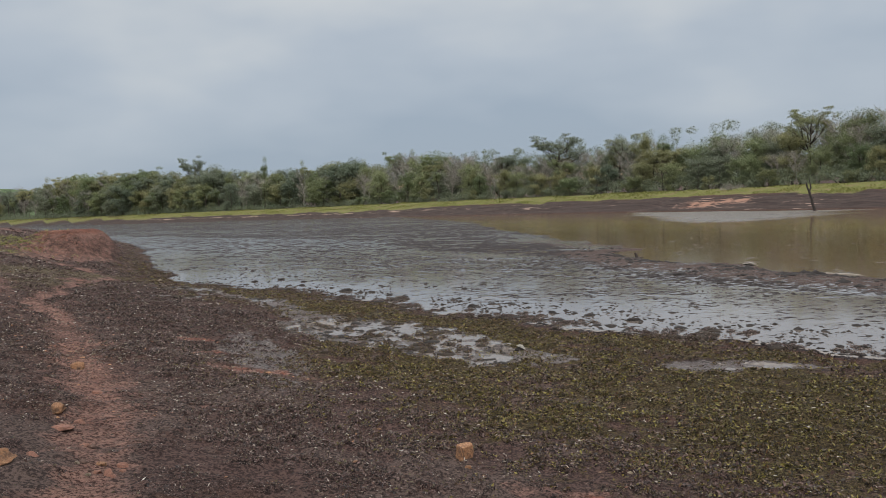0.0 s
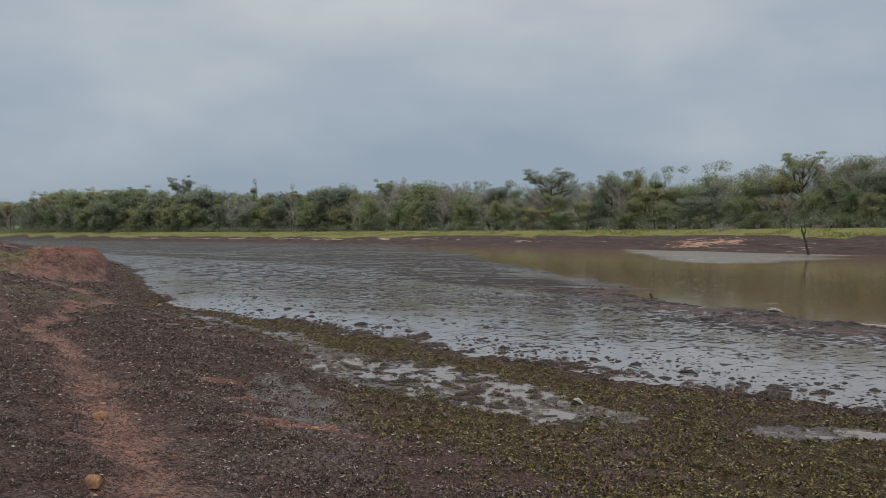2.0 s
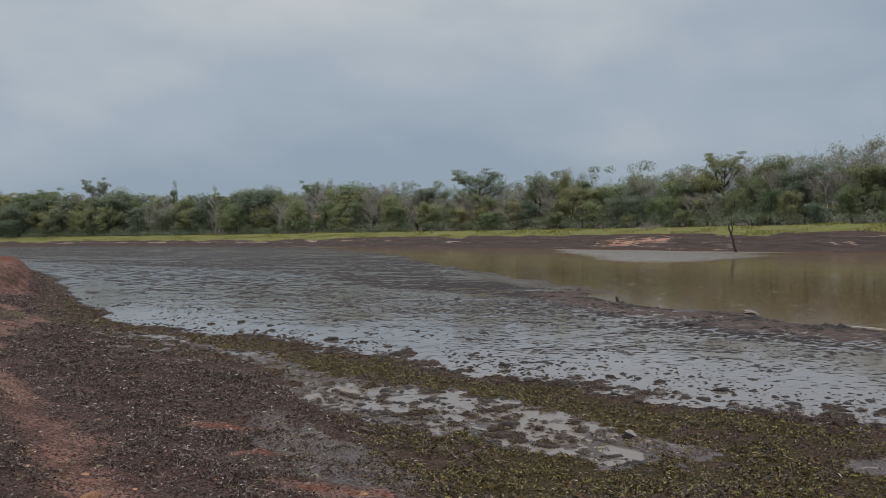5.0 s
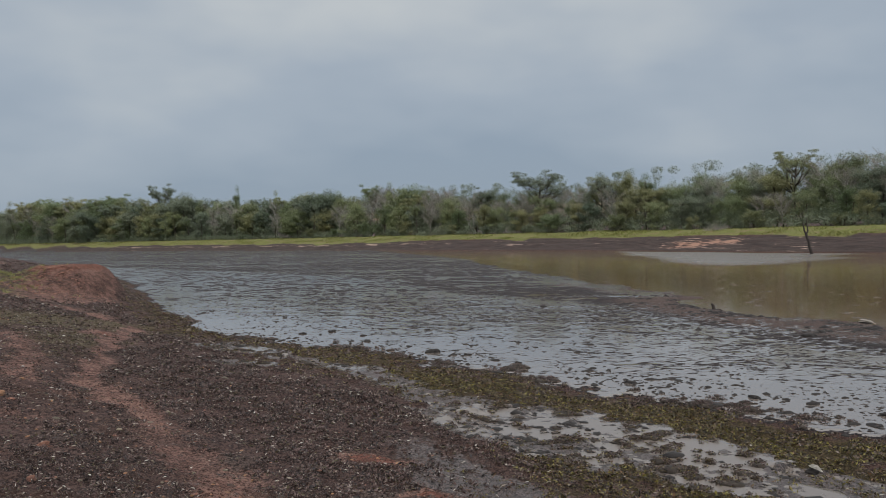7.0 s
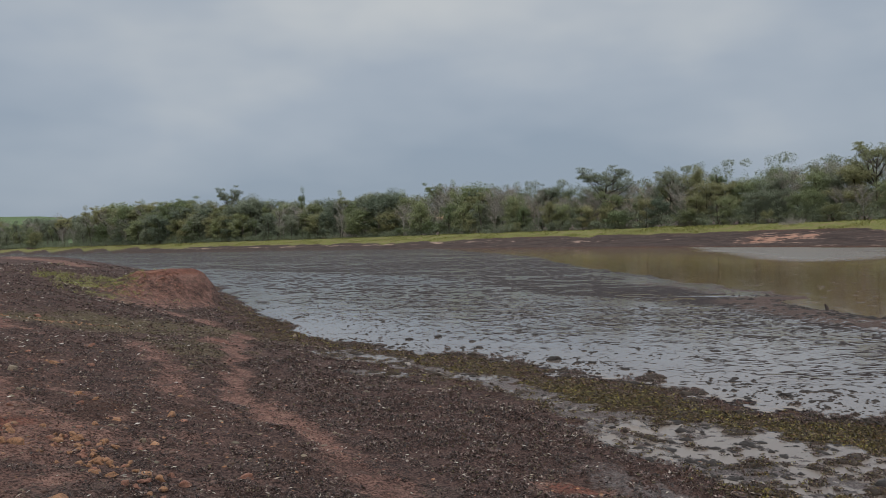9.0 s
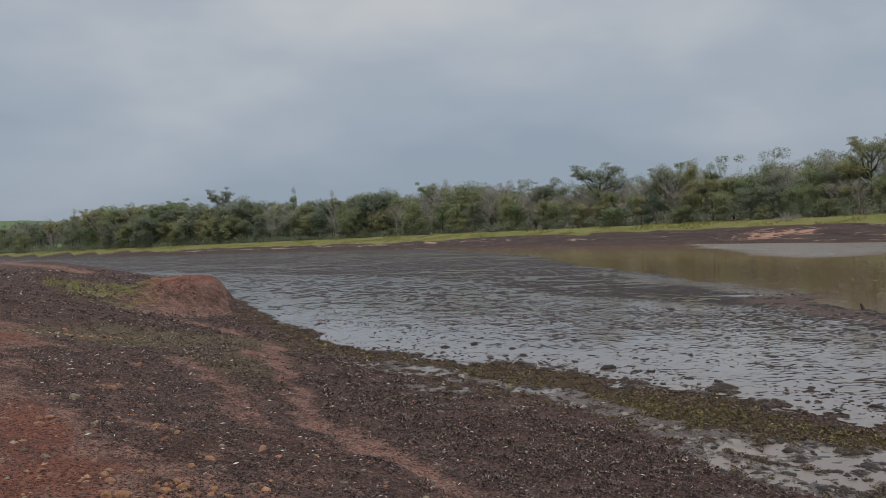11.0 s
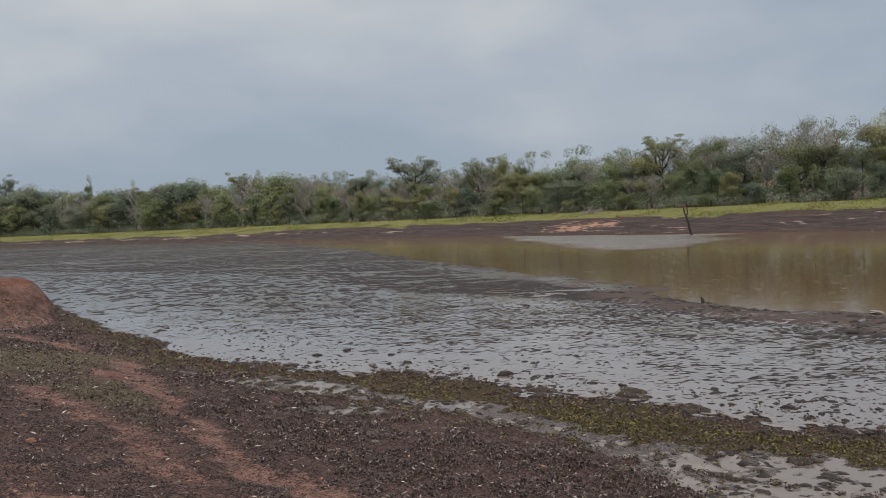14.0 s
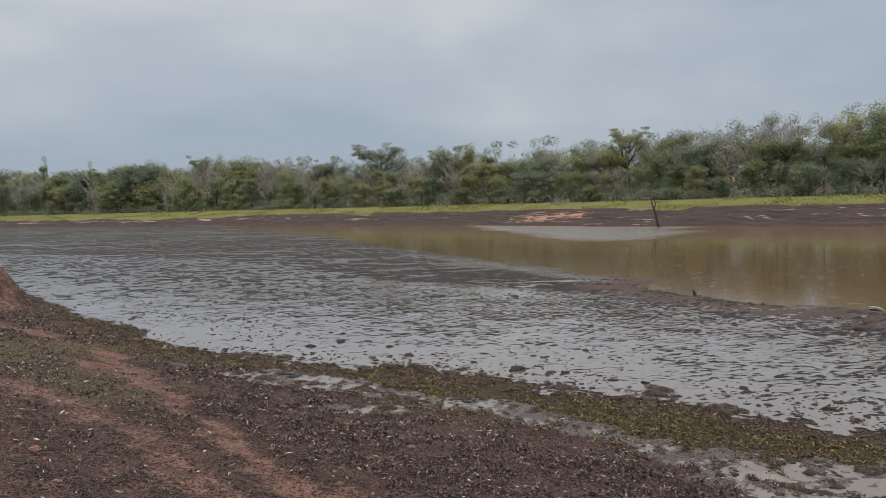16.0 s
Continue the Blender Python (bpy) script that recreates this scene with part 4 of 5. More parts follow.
def build_plant_cover():
    rng = np.random.default_rng(21)
    x, y, r = strew(rng, 340000, 4.0, 36.0)
    z, cover, s, v, f = terrain(x, y)
    clump = 0.9 * cover["sprig"] + 0.5 * fbm(x, y, 0.9, 3, 0.65, seed=120)
    dry = (s > 0.0) & (cover["film"] < -0.15)
    keep = dry & (rng.uniform(0, 1, len(x)) < np.clip(0.6 + 0.3 * cover["algae"] + 1.4 * clump, 0.03, 1) * (1 - 0.62 * cover["bare"]) * (1 - 0.5 * cover["sheen"]) * np.clip(1.15 - 1.3 * cover["red"] - 0.7 * cover["grass"] - 0.75 * cover["olive"], 0.01, 1) * np.clip((-0.15 - cover["film"]) / 0.6, 0, 1)) & (s < 16)
    green = keep & (rng.uniform(0, 1, len(x)) < cover["algae"] * 1.2)
    keep &= rng.uniform(0, 1, len(x)) > (0.15 + 0.3 * ease(y, 10, 14)) * ease(s, 5, 9.5)
    keep &= rng.uniform(0, 1, len(x)) > 0.55 * ease(r, 19, 27) * ease(s, 3, 6)
    dark = keep & ~green
    size = (0.0105 + 0.0006 * r) * rng.uniform(0.6, 1.4, len(x)) * (1 - 0.3 * ease(s, 5, 10))
    for name, label, cat, mat, sel in (("rotting_plant_mat", "dark brown rotting mat of stranded water plants", "plant mat", DARK_FLAKES, dark), ("green_plant_mat", "yellow-green water plants stranded on wet mud", "water plants", GREEN_FLAKES, green)):
        xyz, sz = tufts(rng, x[sel], y[sel], z[sel], size[sel], 5)
        flakes(name, label, cat, mat, xyz, sz, rng, 0.9, 0.4)
    x, y, r = strew(rng, 46000, 26, 75, -52, -8)
    z, cover, s, v, f = terrain(x, y)
    sel = (s > 0.3) & (s < 30) & (rng.uniform(0, 1, len(x)) < np.clip(0.28 + 0.7 * fbm(x, y, 1.4, 3, 0.6, seed=122), 0, 1) * np.clip(1.1 - 1.2 * cover["red"] - 0.7 * cover["grass"], 0.03, 1))
    xyz, sz = tufts(rng, x[sel], y[sel], z[sel], (0.012 + 0.0008 * r[sel]), 4)
    flakes("far_plant_mat", "dark mat of rotting plants on the land beyond the mound", "plant mat", DARK_FLAKES, xyz, sz, rng, 0.8, 0.4)
    x, y, r = strew(rng, 90000, 7.0, 34.0, -47, 10)
    z, cover, s, v, f = terrain(x, y)
    sel = (s > 0.5) & (rng.uniform(0, 1, len(x)) < np.clip(cover["olive"] * 1.5 - 0.35, 0, 0.7))
    xyz, sz = tufts(rng, x[sel], y[sel], z[sel], 0.009 + 0.0006 * r[sel], 3)
    flakes("sparse_dry_grass", "sparse olive-brown dry grass and sprigs on the bank", "dry grass", OLIVE_FLAKES, xyz, sz, rng, 1.2, 0.25)
    x, y, r = strew(rng, 11000, 4.0, 55.0)
    z, cover, s, v, f = terrain(x, y)
    pick = (s > 2) & (cover["film"] < -0.6) & (s < 18) & (rng.uniform(0, 1, len(x)) > cover["red"] * 1.1)
    flakes("straw_litter", "scattered bleached straw and stem bits", "litter", STRAW, np.stack([x, y, z + 0.01], 1)[pick], 0.008 + 0.0016 * r[pick], rng, 0.25, 0.1)


def build_clumps():
    """Clumps of plants that stand as islands in the puddles and along the shore."""
    rng = np.random.default_rng(77)
    x = np.concatenate([rng.uniform(-11, 7, 15000), np.interp(rng.uniform(0, 1, 5000), np.linspace(0, 1, 13), [p[0] for p in SHORE[2:15]]) + rng.normal(0, 0.7, 5000)])
    y = np.concatenate([rng.uniform(11, 30, 15000), np.interp(x[15000:], [p[0] for p in SHORE[14:1:-1]], [p[1] for p in SHORE[14:1:-1]]) + rng.normal(0, 0.7, 5000)])
    z, cover, s, v, f = terrain(x, y)
    gather = fbm(x, y, 1.3, 2, seed=171) + rng.normal(0, 0.35, len(x))
    pool = (s > 0.1) & (cover["film"] > -0.2) & (gather > -0.2) & (rng.uniform(0, 1, len(x)) < 0.8)
    brink = (s < 0.15) & (s > -0.9) & (gather > 0.3) & (rng.uniform(0, 1, len(x)) < np.exp(s / 0.5))
    keep = np.flatnonzero(pool | brink)
    size = np.clip(0.03 + rng.exponential(0.03, len(x)), 0.035, 0.17)
    many_lumps("plant_clumps", "dark clumps of rotting plants standing in shallow water", "plant clumps", CLUMP, np.stack([x, y, z - 0.01], 1)[keep], size[keep] * 2.1, rng, 0.46, 2)
    count = np.clip((size[keep] ** 2 * 5200).astype(int), 6, 120)
    k = np.repeat(keep, count)
    a, q = rng.uniform(0, 6.28, len(k)), np.sqrt(rng.uniform(0, 1, len(k)))
    tx, ty = x[k] + size[k] * q * np.cos(a), y[k] + size[k] * q * np.sin(a)
    tz = z[k] + size[k] * 0.34 * (1 - q * q)
    green = (s[k] > 0) & (rng.uniform(0, 1, len(k)) < 0.35)
    for name, label, mat, sel in (("clump_plants", "rotting brown leaves on clumps in the water", DARK_FLAKES, ~green), ("green_clump_plants", "yellow-green leaves on clumps in the water", GREEN_FLAKES, green)):
        xyz, sz = tufts(rng, tx[sel], ty[sel], tz[sel], np.full(sel.sum(), 0.0115), 3)
        flakes(name, label, "water plants", mat, xyz, sz, rng, 0.9, 0.45)


def build_tussocks():
    """Low tussocks of dead weed all over the flooded mud."""
    rng = np.random.default_rng(91)
    n = 60000
    r, a = np.exp(rng.uniform(math.log(9), math.log(95), n)), np.radians(rng.uniform(-42, 52, n))
    x, y = -4.5 + r * np.sin(a), 6.5 + r * np.cos(a)
    z, cover, s, v, f = terrain(x, y)
    gather = fbm(x, y, 1.7, 3, 0.65, seed=181) + 0.5 * fbm(x, y, 9, 2, seed=182) + rng.normal(0, 0.25, n)
    keep = (s < -1.2) & (z > 0.0) & (f < -2) & (gather - 0.55 * np.exp(-((s + 2.5) / 2.5) ** 2) > 0.2 - 0.22 * ease(r, 22, 48))
    size = np.clip(0.05 + 0.0028 * r + rng.exponential(0.035, n), 0.05, 0.5)
    many_lumps("weed_tussocks", "low dark tussocks of dead weed on the flooded mud", "weed tussocks", TUSSOCK, np.stack([x, y, z - 0.006], 1)[keep], size[keep], rng, 0.34, 1)


def lump_mesh(name, seed, material, flat=0.6, rough=0.25, detail=2, cuts=0):
    """An uneven rounded lump, one metre across, resting on z = 0."""
    bm = bmesh.new()
    bmesh.ops.create_icosphere(bm, subdivisions=detail, radius=0.5)
    off = Vector((seed * 3.7, seed * 1.3, seed * 5.1))
    pr = random.Random(seed)
    faces = [(Vector((pr.gauss(0, 1), pr.gauss(0, 1), pr.gauss(0.2, 0.8))).normalized(), pr.uniform(0.26, 0.4)) for _ in range(cuts)]
    for v in bm.verts:
        k = 1 + rough * noise.noise(v.co * 2.6 + off) * 1.4 + rough * 0.9 * noise.noise(v.co * 6.5 + off)
        v.co = v.co * k
        for d, reach in faces:
            over = v.co.dot(d) - reach
            if over > 0:
                v.co -= d * over
        if v.co.z < -0.1:
            v.co.x, v.co.y, v.co.z = v.co.x * 1.25, v.co.y * 1.25, -0.1 + (v.co.z + 0.1) * 0.4
        v.co.z = v.co.z * flat + 0.12 * flat
    me = bpy.data.meshes.new(name)
    bm.to_mesh(me)
    bm.free()
    me.materials.append(material)
    for p in me.polygons:
        p.use_smooth = True
    return me


def many_lumps(name, label, category, material, places, sizes, rng, flat=0.6, detail=1):
    protos = []
    for i in range(6):
        me = lump_mesh("lump", 40 + i, material, flat, 0.4 + 0.25 * (detail > 1), detail)
        v = np.empty(len(me.vertices) * 3)
        me.vertices.foreach_get("co", v)
        f = np.empty(len(me.polygons) * 3, np.int32)
        me.polygons.foreach_get("vertices", f)
        protos.append((v.reshape(-1, 3), f.reshape(-1, 3)))
        bpy.data.meshes.remove(me)
    vs, fs, base = [], [], 0
    for p, k in zip(places, sizes):
        v, f = protos[rng.integers(6)]
        a = rng.uniform(0, 6.28)
        c, s = math.cos(a), math.sin(a)
        sx, sy, sz = k * rng.uniform(0.8, 1.4), k * rng.uniform(0.7, 1.0), k * rng.uniform(0.6, 1.0)
        q = v * np.array([sx, sy, sz])
        vs.append(np.stack([q[:, 0] * c - q[:, 1] * s, q[:, 0] * s + q[:, 1] * c, q[:, 2] - 0.12 * sz], 1) + p)
        fs.append(f + base)
        base += len(v)
    return tagged(new(name, mesh_from(name, np.vstack(vs), np.vstack(fs), material, True)), label, category, kind="stuff")


def build_clods():
    rng = np.random.default_rng(31)
    n = 4200
    t = rng.uniform(0, 1, n)
    along = np.array(SHORE[2:16])
    i = rng.integers(0, len(along) - 1, n)
    px = along[i] + (along[i + 1] - along[i]) * t[:, None]
    off = -rng.exponential(1.5, n) + rng.normal(0, 0.4, n)
    d = along[i + 1] - along[i]
    d = d / np.linalg.norm(d, axis=1)[:, None]
    x, y = px[:, 0] - d[:, 1] * off, px[:, 1] + d[:, 0] * off
    z, cover, s, v, f = terrain(x, y)
    keep = (s > -9) & (s < 0.5) & (fbm(x, y, 1.1, 2, seed=140) + rng.normal(0, 0.3, n) > 0.12)
    xyz = np.stack([x, y, z], 1)[keep]
    size = 0.04 + rng.exponential(0.034, n)[keep]
    many_lumps("shore_mud_clods", "dark wet mud clods along the water's edge", "mud clods", CLOD, xyz, np.clip(size, 0.03, 0.34), rng, 0.55, 1)
    n = 3200
    along = np.array(SPIT[2:10])
    i = rng.integers(0, len(along) - 1, n)
    p = along[i] + (along[i + 1] - along[i]) * rng.uniform(0, 1, n)[:, None]
    d = along[i + 1] - along[i]
    d = d / np.linalg.norm(d, axis=1)[:, None]
    off = rng.exponential(1.3, n) + 0.2
    x, y = p[:, 0] - d[:, 1] * off, p[:, 1] + d[:, 0] * off
    z = terrain(x, y)[0]
    keep = (z > 0.0) & (fbm(x, y, 1.4, 2, seed=145) + rng.normal(0, 0.3, n) > 0.0)
    many_lumps("spit_mud_clods", "rough dark mud clods heaped along the spit", "mud clods", CLOD, np.stack([x, y, z - 0.01], 1)[keep], np.clip(0.07 + rng.exponential(0.075, keep.sum()), 0.05, 0.42), rng, 0.55, 1)
    n = 150000
    x, y, r = strew(rng, n, 7, 30)
    z, cover, s, v, f = terrain(x, y)
    keep = (s > 0.2) & (cover["film"] > -0.5) & (cover["film"] < 0.6) & (fbm(x, y, 0.7, 2, seed=141) + rng.normal(0, 0.25, n) > 0.1) & (rng.uniform(0, 1, n) < 0.75)
    many_lumps("puddle_mud_clods", "dark plant-covered clods standing in shallow puddles", "mud clods", CLOD, np.stack([x, y, z - 0.01], 1)[keep], np.clip(0.035 + rng.exponential(0.045, keep.sum()), 0.03, 0.26), rng, 0.6, 1)


def build_pebbles():
    rng = np.random.default_rng(41)
    x, y, r = strew(rng, 60000, 4.0, 40, -47, 40)
    z, cover, s, v, f = terrain(x, y)
    keep = (s > 3.5) & (rng.uniform(0, 1, len(x)) < 0.045 + 0.16 * cover["red"] + 0.075 * (s > 8))
    keep &= fbm(x, y, 1.8, 2, seed=150) + rng.normal(0, 0.4, len(x)) > -0.1
    size = np.clip(0.008 + rng.exponential(0.012, len(x)), 0.008, 0.10) * (1 + 0.03 * r)
    kind = rng.integers(0, 10, len(x))
    xyz = np.stack([x, y, z], 1)
    for name, label, mat, sel in (("ochre_pebbles", "scattered ochre pebbles on the bank", STONE, kind < 5), ("grey_pebbles", "scattered pale grey pebbles on the bank", GREY_STONE, kind >= 7), ("red_pebbles", "scattered red-brown pebbles on the bank", RED_STONE, (kind >= 5) & (kind < 7))):
        many_lumps(name, label, "pebbles", mat, xyz[keep & sel], size[keep & sel], rng, 0.62, 1)
    # crumbs of earth where the soil lies bare
    x, y, r = strew(rng, 60000, 4.0, 22, -47, 45)
    z, cover, s, v, f = terrain(x, y)
    keep = (s > 2.0) & (cover["film"] < -1.0) & (rng.uniform(0, 1, len(x)) < 0.05 + 0.3 * cover["red"] + 0.2 * cover["bare"])
    many_lumps("soil_crumbs", "crumbs of red-brown earth strewn over the bank", "soil crumbs", CRUMB, np.stack([x, y, z - 0.002], 1)[keep], np.clip(0.01 + rng.exponential(0.011, len(x)), 0.01, 0.06)[keep] * (1 + 0.03 * r[keep]), rng, 0.7, 1)
    # rubble along the upper edge of the bank
    u = rng.uniform(-1.5, 1.6, 330)
    x, y = -14.3 + 0.62 * u + rng.normal(0, 0.28, 330), 25.2 + 0.72 * u + rng.normal(0, 0.22, 330)
    many_lumps("ochre_rubble", "loose ochre rubble along the upper edge of the bank", "rubble", STONE, np.stack([x, y, terrain(x, y)[0]], 1), np.clip(0.025 + rng.exponential(0.022, 330), 0.02, 0.12), rng, 0.6, 1)
    # scree on the face of the mound
    n = 1900
    a, q = rng.normal(0.0, 0.45, n), rng.uniform(0.55, 1.75, n)
    x, y = MOUND[0] + 1.75 * q * np.sin(a), MOUND[1] - 2.4 * q * np.cos(a)
    z = terrain(x, y)[0]
    many_lumps("mound_scree", "crumbled red earth and small stones below the mound", "scree", RED_STONE, np.stack([x, y, z], 1), np.clip(0.02 + rng.exponential(0.022, n), 0.02, 0.12), rng, 0.6, 1)


build_plant_cover()
build_clumps()
build_tussocks()
build_clods()
build_pebbles()


def build_stones():
    """Stones that can be told apart on the near bank: x, y, width, material, label."""
    O, G, R = STONE, GREY_STONE, RED_STONE
    rows = [(0.15, 9.15, 0.06, O, "small orange pebble beside a larger stone"), (-2.87, 7.56, 0.21, O, "large broken orange stone on the dark bank"), (-3.11, 7.9, 0.13, O, "pale orange stone behind a larger one"),
            (-4.25, 11.74, 0.18, O, "oblong ochre stone lying by the red rill"), (-3.56, 10.65, 0.12, R, "red-brown stone lying in the rill"), (-3.3, 9.32, 0.17, O, "flat orange stone beside the rill"),
            (-2.7, 8.46, 0.14, R, "rounded brown stone below a slab of red earth"), (-3.01, 8.74, 0.2, R, "flat slab of red earth half sunk in the rill"), (-3.01, 9.06, 0.1, R, ""), (-2.41, 8.08, 0.075, O, ""),
            (-2.27, 8.1, 0.087, R, ""), (-2.34, 7.85, 0.065, R, ""), (-2.25, 7.83, 0.088, R, ""), (-2.21, 7.96, 0.06, R, ""), (-2.36, 7.76, 0.055, G, ""), (-2.53, 7.98, 0.057, G, ""), (-2.81, 7.93, 0.083, R, "")]
    rows += [(-10.56, 17.07, 0.14, G, "rounded pale grey stone on the dark mat"), (-10.61, 18.15, 0.12, O, "angular ochre stone on a patch of red earth"), (-10.79, 18.3, 0.07, O, ""), (-9.79, 15.92, 0.072, O, ""), (-9.43, 15.08, 0.082, R, ""),
             (-10.23, 15.7, 0.085, R, ""), (-8.9, 14.15, 0.085, O, "orange cobble beside another on the bank"), (-8.8, 14.01, 0.092, O, "orange cobble beside another on the bank"), (-8.66, 13.63, 0.105, O, ""), (-8.58, 13.71, 0.13, O, "oblong orange cobble on the bank"),
             (-8.49, 14.9, 0.09, O, ""), (-8.35, 14.96, 0.073, G, ""), (-8.5, 15.4, 0.15, O, "thin pale ochre flake of stone on the mat"), (-7.82, 14.37, 0.078, R, ""), (-9.01, 15.66, 0.085, R, ""), (-9.44, 14.3, 0.065, G, ""),
             (-9.17, 13.88, 0.087, R, ""), (-9.27, 13.93, 0.082, R, ""), (-9.1, 13.62, 0.064, R, ""), (-9.16, 14.54, 0.06, R, ""), (-7.84, 13.75, 0.065, R, ""), (-7.9, 14.62, 0.077, G, "")]
    rows += [(-7.05, 13.4, 0.1, R, "rounded red-brown stone on the dark bank"), (-7.25, 13.63, 0.08, R, ""), (-6.73, 13.88, 0.125, R, "broad red-brown stone on the dark bank"), (-6.24, 12.65, 0.075, R, ""), (-6.79, 13.72, 0.055, O, ""),
             (-10.17, 15.57, 0.085, O, ""), (-9.77, 15.83, 0.075, G, ""), (-9.31, 16.23, 0.09, O, ""), (-9.05, 16.12, 0.065, O, ""), (-8.17, 16.06, 0.12, O, "ochre stone beside the rill"), (-10.26, 18.5, 0.115, R, ""),
             (-11.31, 20.7, 0.115, R, ""), (-8.59, 17.43, 0.057, O, ""), (-15.06, 25.8, 0.17, R, ""), (-14.43, 25.8, 0.13, R, ""), (-10.2, 31.0, 0.2, G, "pale stone on the plant mat near the shore"), (-7.47, 12.27, 0.17, O, "flat ochre rock beside the band of cobbles")]
    words = {O: "ochre stone lying on the bank", G: "pale grey stone lying on the bank", R: "red-brown stone lying on the bank"}
    # a band of cobbles washed together
    band = random.Random(17)
    for i in range(44):
        t = band.random() ** 0.8
        rows.append((-8.55 + 0.85 * t + band.gauss(0, 0.1), 14.4 - 1.0 * t + band.gauss(0, 0.12), band.uniform(0.045, 0.09), band.choice((O, O, O, R)), "ochre cobble in a washed-up band" if i % 2 else ""))
    for i in range(16):
        t = band.random()
        rows.append((-7.8 + 0.7 * t + band.gauss(0, 0.14), 13.75 - 0.9 * t + band.gauss(0, 0.15), band.uniform(0.05, 0.1), band.choice((O, O, R)), ""))
    shapes = {}
    rng = random.Random(3)
    for x, y, size, mat, label in rows:
        key = (mat.name, rng.randint(0, 4))
        if key not in shapes:
            shapes[key] = lump_mesh("stone", len(shapes) + 2, mat, 0.72, 0.2, 3, 9)
        ob = new("stone", shapes[key])
        k = size / 0.82
        thin = 0.35 if "thin" in label or "slab" in label else rng.uniform(0.75, 1.0)
        ob.matrix_world = pose(x, y, height(x, y) - 0.04 * k, rng.uniform(-8, 8), rng.uniform(-8, 8), rng.uniform(0, 360)) @ Matrix.Diagonal((k, k * rng.uniform(0.65, 0.9), k * thin, 1))
        tagged(ob, label or words[mat], "stone", "stones on the bank")


def build_block():
    """A broken block of pale ochre stone."""
    bm = bmesh.new()
    bmesh.ops.create_cube(bm, size=1.0)
    bmesh.ops.bevel(bm, geom=bm.edges[:], offset=0.07, segments=1, affect="EDGES")
    bmesh.ops.subdivide_edges(bm, edges=bm.edges[:], cuts=1, use_grid_fill=True)
    for v in bm.verts:
        v.co *= 1 + 0.26 * noise.noise(v.co * 1.9 + Vector((3, 1, 7))) + 0.12 * noise.noise(v.co * 5 + Vector((5, 2, 1)))
        v.co.x += 0.18 * v.co.z
        v.co.z += 0.42
    me = bpy.data.meshes.new("stone")
    bm.to_mesh(me)
    bm.free()
    me.materials.append(STONE)
    ob = new("stone", me)
    ob.matrix_world = pose(0.13, 9.55, height(0.13, 9.55), 6, -8, 32) @ Matrix.Diagonal((0.125, 0.1, 0.125, 1))
    tagged(ob, "blocky ochre stone with a split face on the dark mat", "stone", "stones on the bank")


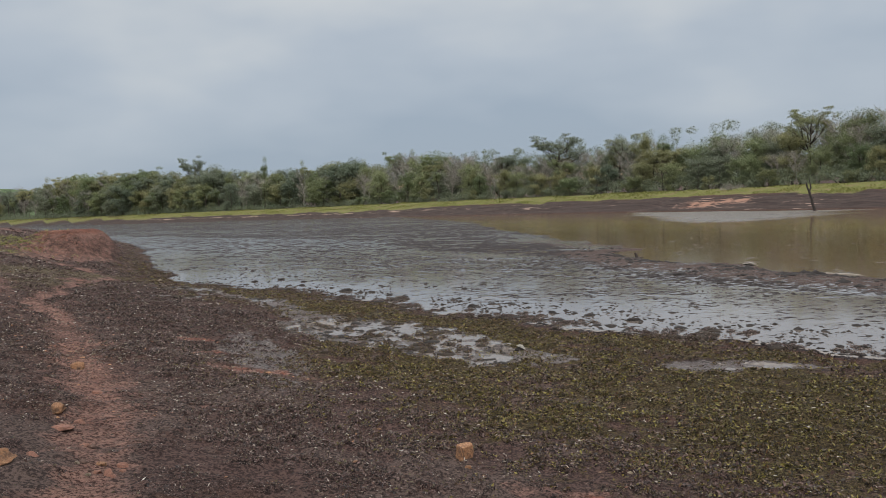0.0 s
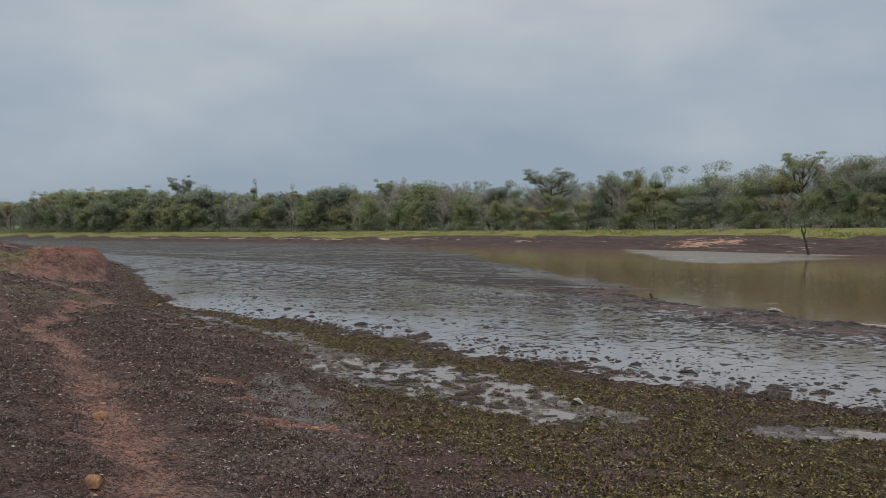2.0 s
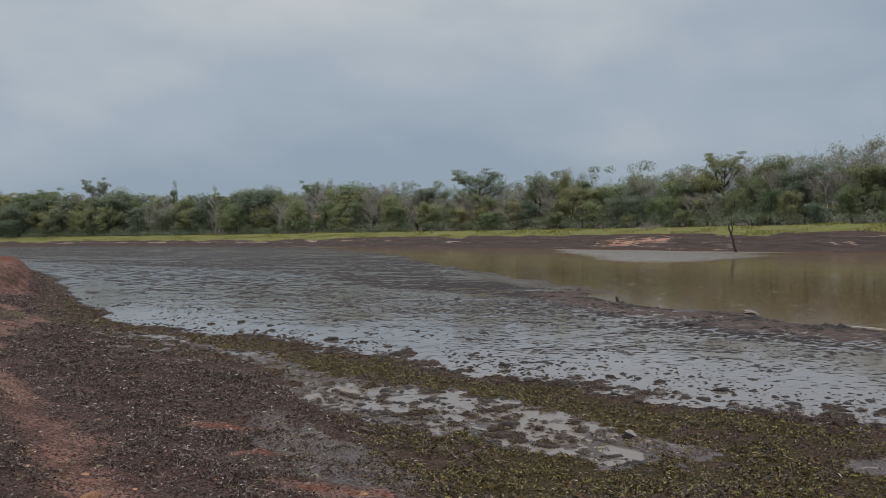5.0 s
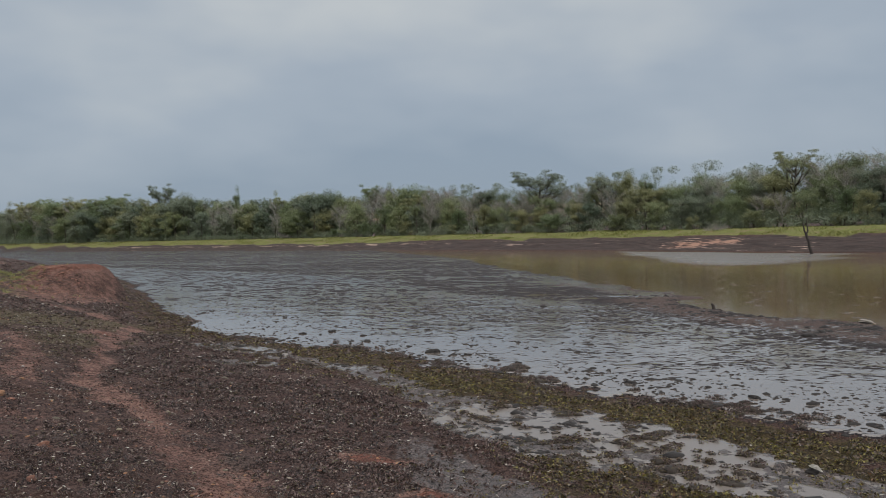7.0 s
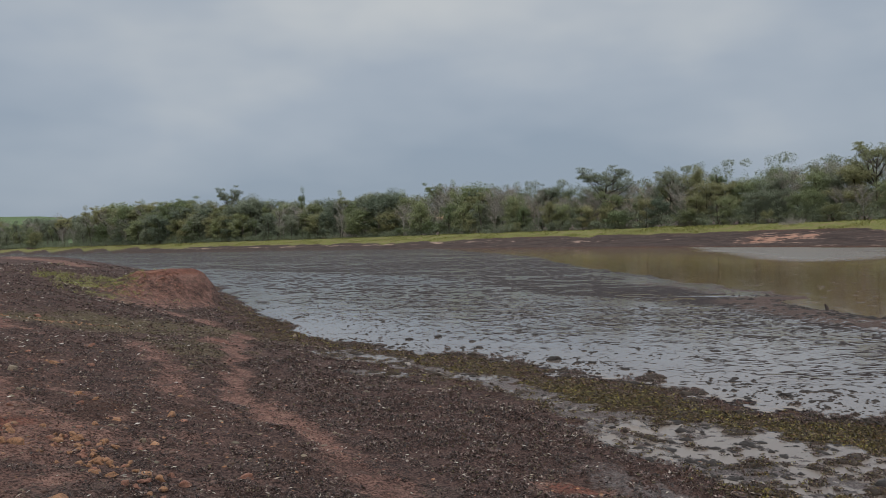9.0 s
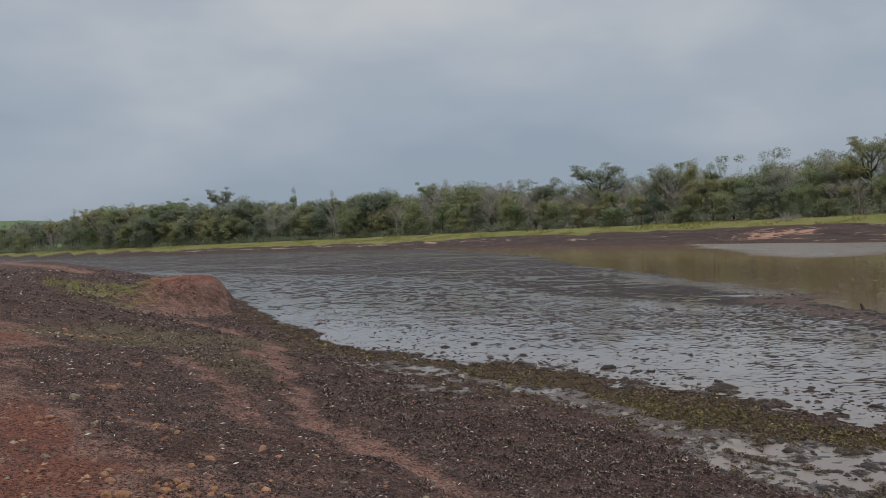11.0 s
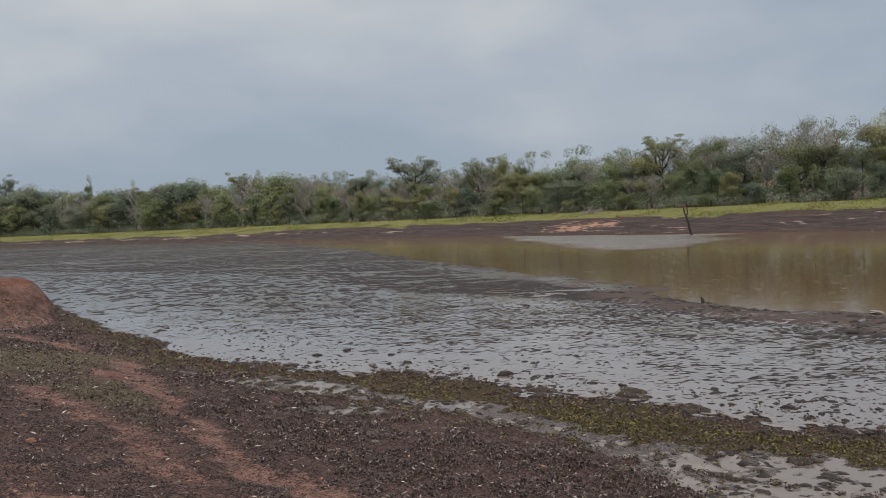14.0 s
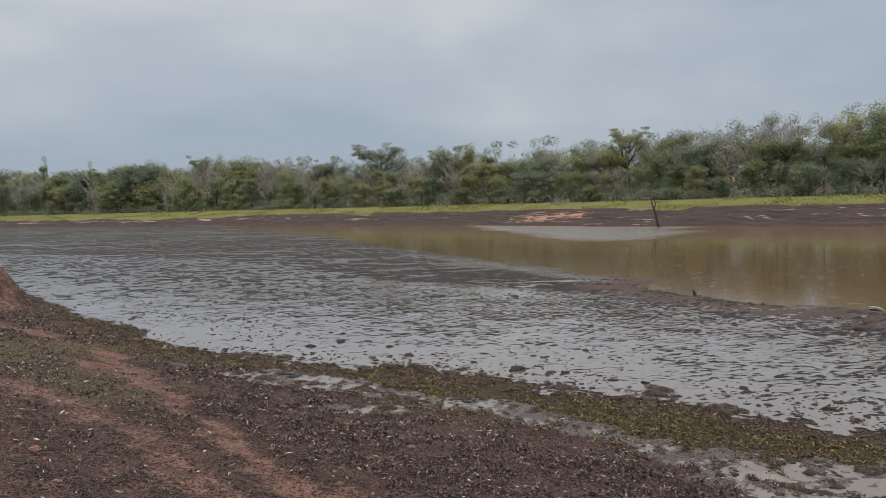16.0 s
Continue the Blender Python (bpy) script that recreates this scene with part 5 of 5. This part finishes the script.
def build_shore_things():
    rng = random.Random(8)
    for x, y, k in ((-4.75, 28.6, 0.34), (-3.0, 26.2, 0.55), (-4.93, 29.97, 0.3), (-6.77, 30.7, 0.4), (-5.95, 31.2, 0.4), (-1.84, 22.9, 0.4), (0.54, 21.5, 0.35), (-2.2, 25.6, 0.3), (-3.6, 27.3, 0.26), (-1.2, 24.2, 0.3), (2.2, 19.9, 0.35), (3.6, 18.4, 0.4)):
        ob = new("mud_clod", lump_mesh("mud_clod", rng.randint(1, 90), CLOD, 0.5, 0.45, 3))
        ob.matrix_world = pose(x, y, height(x, y) - 0.015, 0, 0, rng.uniform(0, 360)) @ Matrix.Diagonal((k * 0.72, k * 0.48, k * 0.5, 1))
        tagged(ob, "dark mud clod standing out of the shallow water", "mud clod", "clods in the shallows")
    # short rotten stub at the edge of the pond
    stub = tagged(new("wooden_stub"), "short black rotten stub at the edge of the pond", "wooden stub")
    x, y = 8.1, 37.7
    stub.location = (x, y, height(x, y))
    stub.scale = (0.72, 0.72, 0.72)
    v, f = join_tubes([tube([(0, 0, -0.1), (0.01, 0, 0.1), (-0.03, 0, 0.24), (-0.1, 0, 0.36)], [0.12, 0.1, 0.085, 0.05], 8), tube([(0.1, 0, 0.0), (0.28, 0.02, 0.05), (0.42, 0.02, 0.04)], [0.06, 0.05, 0.02], 6)])
    part("stub", mesh_from("stub", v, f, DEAD_WOOD, True), stub)
    # heap of drift on the spit
    heap = tagged(new("drift_heap"), "low heap of mud and pale driftwood on the spit", "drift heap")
    x, y = 10.8, 31.9
    heap.location = (x, y, height(x, y) - 0.03)
    me = lump_mesh("mud", 7, CLOD, 0.42, 0.5, 3)
    ob = part("mud", me, heap)
    ob.scale = (0.8, 0.5, 0.6)
    heap.scale = (0.6, 0.6, 0.6)
    for a, b in (((-0.45, -0.2, 0.2), (0.5, 0.1, 0.16)), ((-0.1, -0.25, 0.25), (0.45, -0.3, 0.06)), ((-0.2, 0.1, 0.26), (0.3, -0.25, 0.2))):
        v, f = tube([a, tuple((p + q) / 2 + 0.02 for p, q in zip(a, b)), b], [0.035, 0.04, 0.02], 6)
        part("driftwood", mesh_from("driftwood", v, f, PALE_BARK, True), heap, "pale weathered driftwood")
    log = tagged(new("drift_branch"), "thin pale branch lying along the water's edge", "branch")
    x, y = 12.0, 27.6
    log.location = (x, y, height(x, y))
    v, f = tube([(-0.7, 0.9, 0.02), (-0.2, 0.3, 0.05), (0.3, -0.3, 0.05), (0.6, -1.0, 0.02)], [0.03, 0.035, 0.03, 0.012], 6)
    part("stem", mesh_from("stem", v, f, PALE_BARK, True), log)
    # bleached shell on a clod
    shell = tagged(new("shell"), "bleached white shell propped on a clod by the puddle", "shell")
    x, y = 1.14, 15.75
    shell.location = (x, y, height(x, y))
    ob = part("clod", lump_mesh("clod", 5, CLOD, 0.6, 0.4, 3), shell)
    ob.scale = (0.14, 0.11, 0.13)
    bm = bmesh.new()
    rim = [(-0.11, 0.0), (-0.06, 0.045), (0.01, 0.055), (0.07, 0.03), (0.12, 0.012), (0.09, -0.018), (0.02, -0.03), (-0.06, -0.035)]
    top = [bm.verts.new((a, b, 0.035 * (1 - (a / 0.12) ** 2) + 0.2 * abs(b))) for a, b in rim]
    mid = bm.verts.new((0.0, 0.0, 0.06))
    for a, b in zip(top, top[1:] + top[:1]):
        bm.faces.new((a, b, mid))
    bmesh.ops.solidify(bm, geom=bm.faces[:], thickness=0.008)
    me = bpy.data.meshes.new("valve")
    bm.to_mesh(me)
    bm.free()
    me.materials.append(SHELL)
    ob = part("valve", me, shell, "white shell valve")
    ob.matrix_basis = pose(0.02, -0.02, 0.055, 30, 22, -25) @ Matrix.Scale(0.75, 4)
    # brushwood by the wood's edge
    brush = tagged(new("brushwood_heap"), "pale heap of dry brushwood at the edge of the grass", "brushwood")
    x, y = 61.0, 178.5
    brush.location = (x, y, height(x, y))
    tubes = []
    for i in range(150):
        a = rng.uniform(0, 6.28)
        r = rng.uniform(0, 2.6)
        px, py = r * math.cos(a) * 1.3, r * math.sin(a)
        top = max(0.3, 2.0 - r * 0.6) * rng.uniform(0.5, 1.1)
        lp, lr = limb(rng, (px, py, -0.1), (rng.uniform(-0.9, 0.9), rng.uniform(-0.6, 0.6), 0.7), top * 1.5, 0.04, 0.5, 4, -0.05)
        tubes.append(tube(lp, lr, 3))
    v, f = join_tubes(tubes)
    part("twigs", mesh_from("twigs", v, f, PALE_BARK), brush)


def build_grass():
    """Long grass on the far bank and short grass by the mound."""
    rng = np.random.default_rng(51)
    l, out = rng.uniform(40, 700, 60000), rng.uniform(15.0, 31, 60000)
    pts = np.array([far_point(float(a), float(b)) for a, b in zip(l, out)])
    z, cover, s, v, f = terrain(pts[:, 0], pts[:, 1])
    k = fbm(pts[:, 0], pts[:, 1], 5, 3, seed=160)
    keep = (cover["grass"] > 0.45) & (k + rng.normal(0, 0.3, len(k)) > -0.25)
    for name, label, sel, xyz, tall in (("bank_grass", "long yellow-green grass along the far bank", keep, np.column_stack([pts, z]), 0.15 + 0.2 * np.clip(k, -0.5, 1)),):
        blades(name, label, xyz[sel], tall[sel], rng, 1.3, 0.42)
    x, y = np.concatenate([rng.normal(-20.8, 2.2, 9000), rng.normal(-25, 4, 5000), rng.normal(-13.4, 1.8, 2500)]), np.concatenate([rng.normal(38.8, 2.6, 9000), rng.normal(47, 4, 5000), rng.normal(26.6, 2.0, 2500)])
    z, cover, s, v, f = terrain(x, y)
    sel = (cover["grass"] + rng.normal(0, 0.15, len(x)) + 0.35 * fbm(x, y * 0.6, 1.1, 3, 0.6, seed=161) > 0.56) & (s > 0.5)
    blades("short_grass", "patch of short yellow-green grass beside the mound", np.column_stack([x, y, z])[sel], 0.075 - 0.04 * (y[sel] < 33), rng, 1.8, 0.2)


def blades(name, label, xyz, tall, rng, lean, wide=0.3):
    n = len(xyz)
    a = rng.uniform(0, 6.28, n)
    u = np.stack([np.cos(a), np.sin(a), np.zeros(n)], 1)
    tall = (tall * rng.uniform(0.6, 1.4, n))[:, None]
    tip = xyz + rng.normal(size=(n, 3)) * np.array([1, 1, 0]) * tall * lean * 0.6 + np.array([0, 0, 1]) * tall
    w = tall * wide
    quad = np.stack([xyz - u * w, xyz + u * w, tip + u * w * 0.45, tip - u * w * 0.45], 1)
    me = mesh_from(name, quad.reshape(-1, 3), np.arange(n * 4).reshape(-1, 4), BLADES)
    return tagged(new(name, me), label, "grass", kind="stuff")


build_stones()
build_block()
build_shore_things()
build_grass()
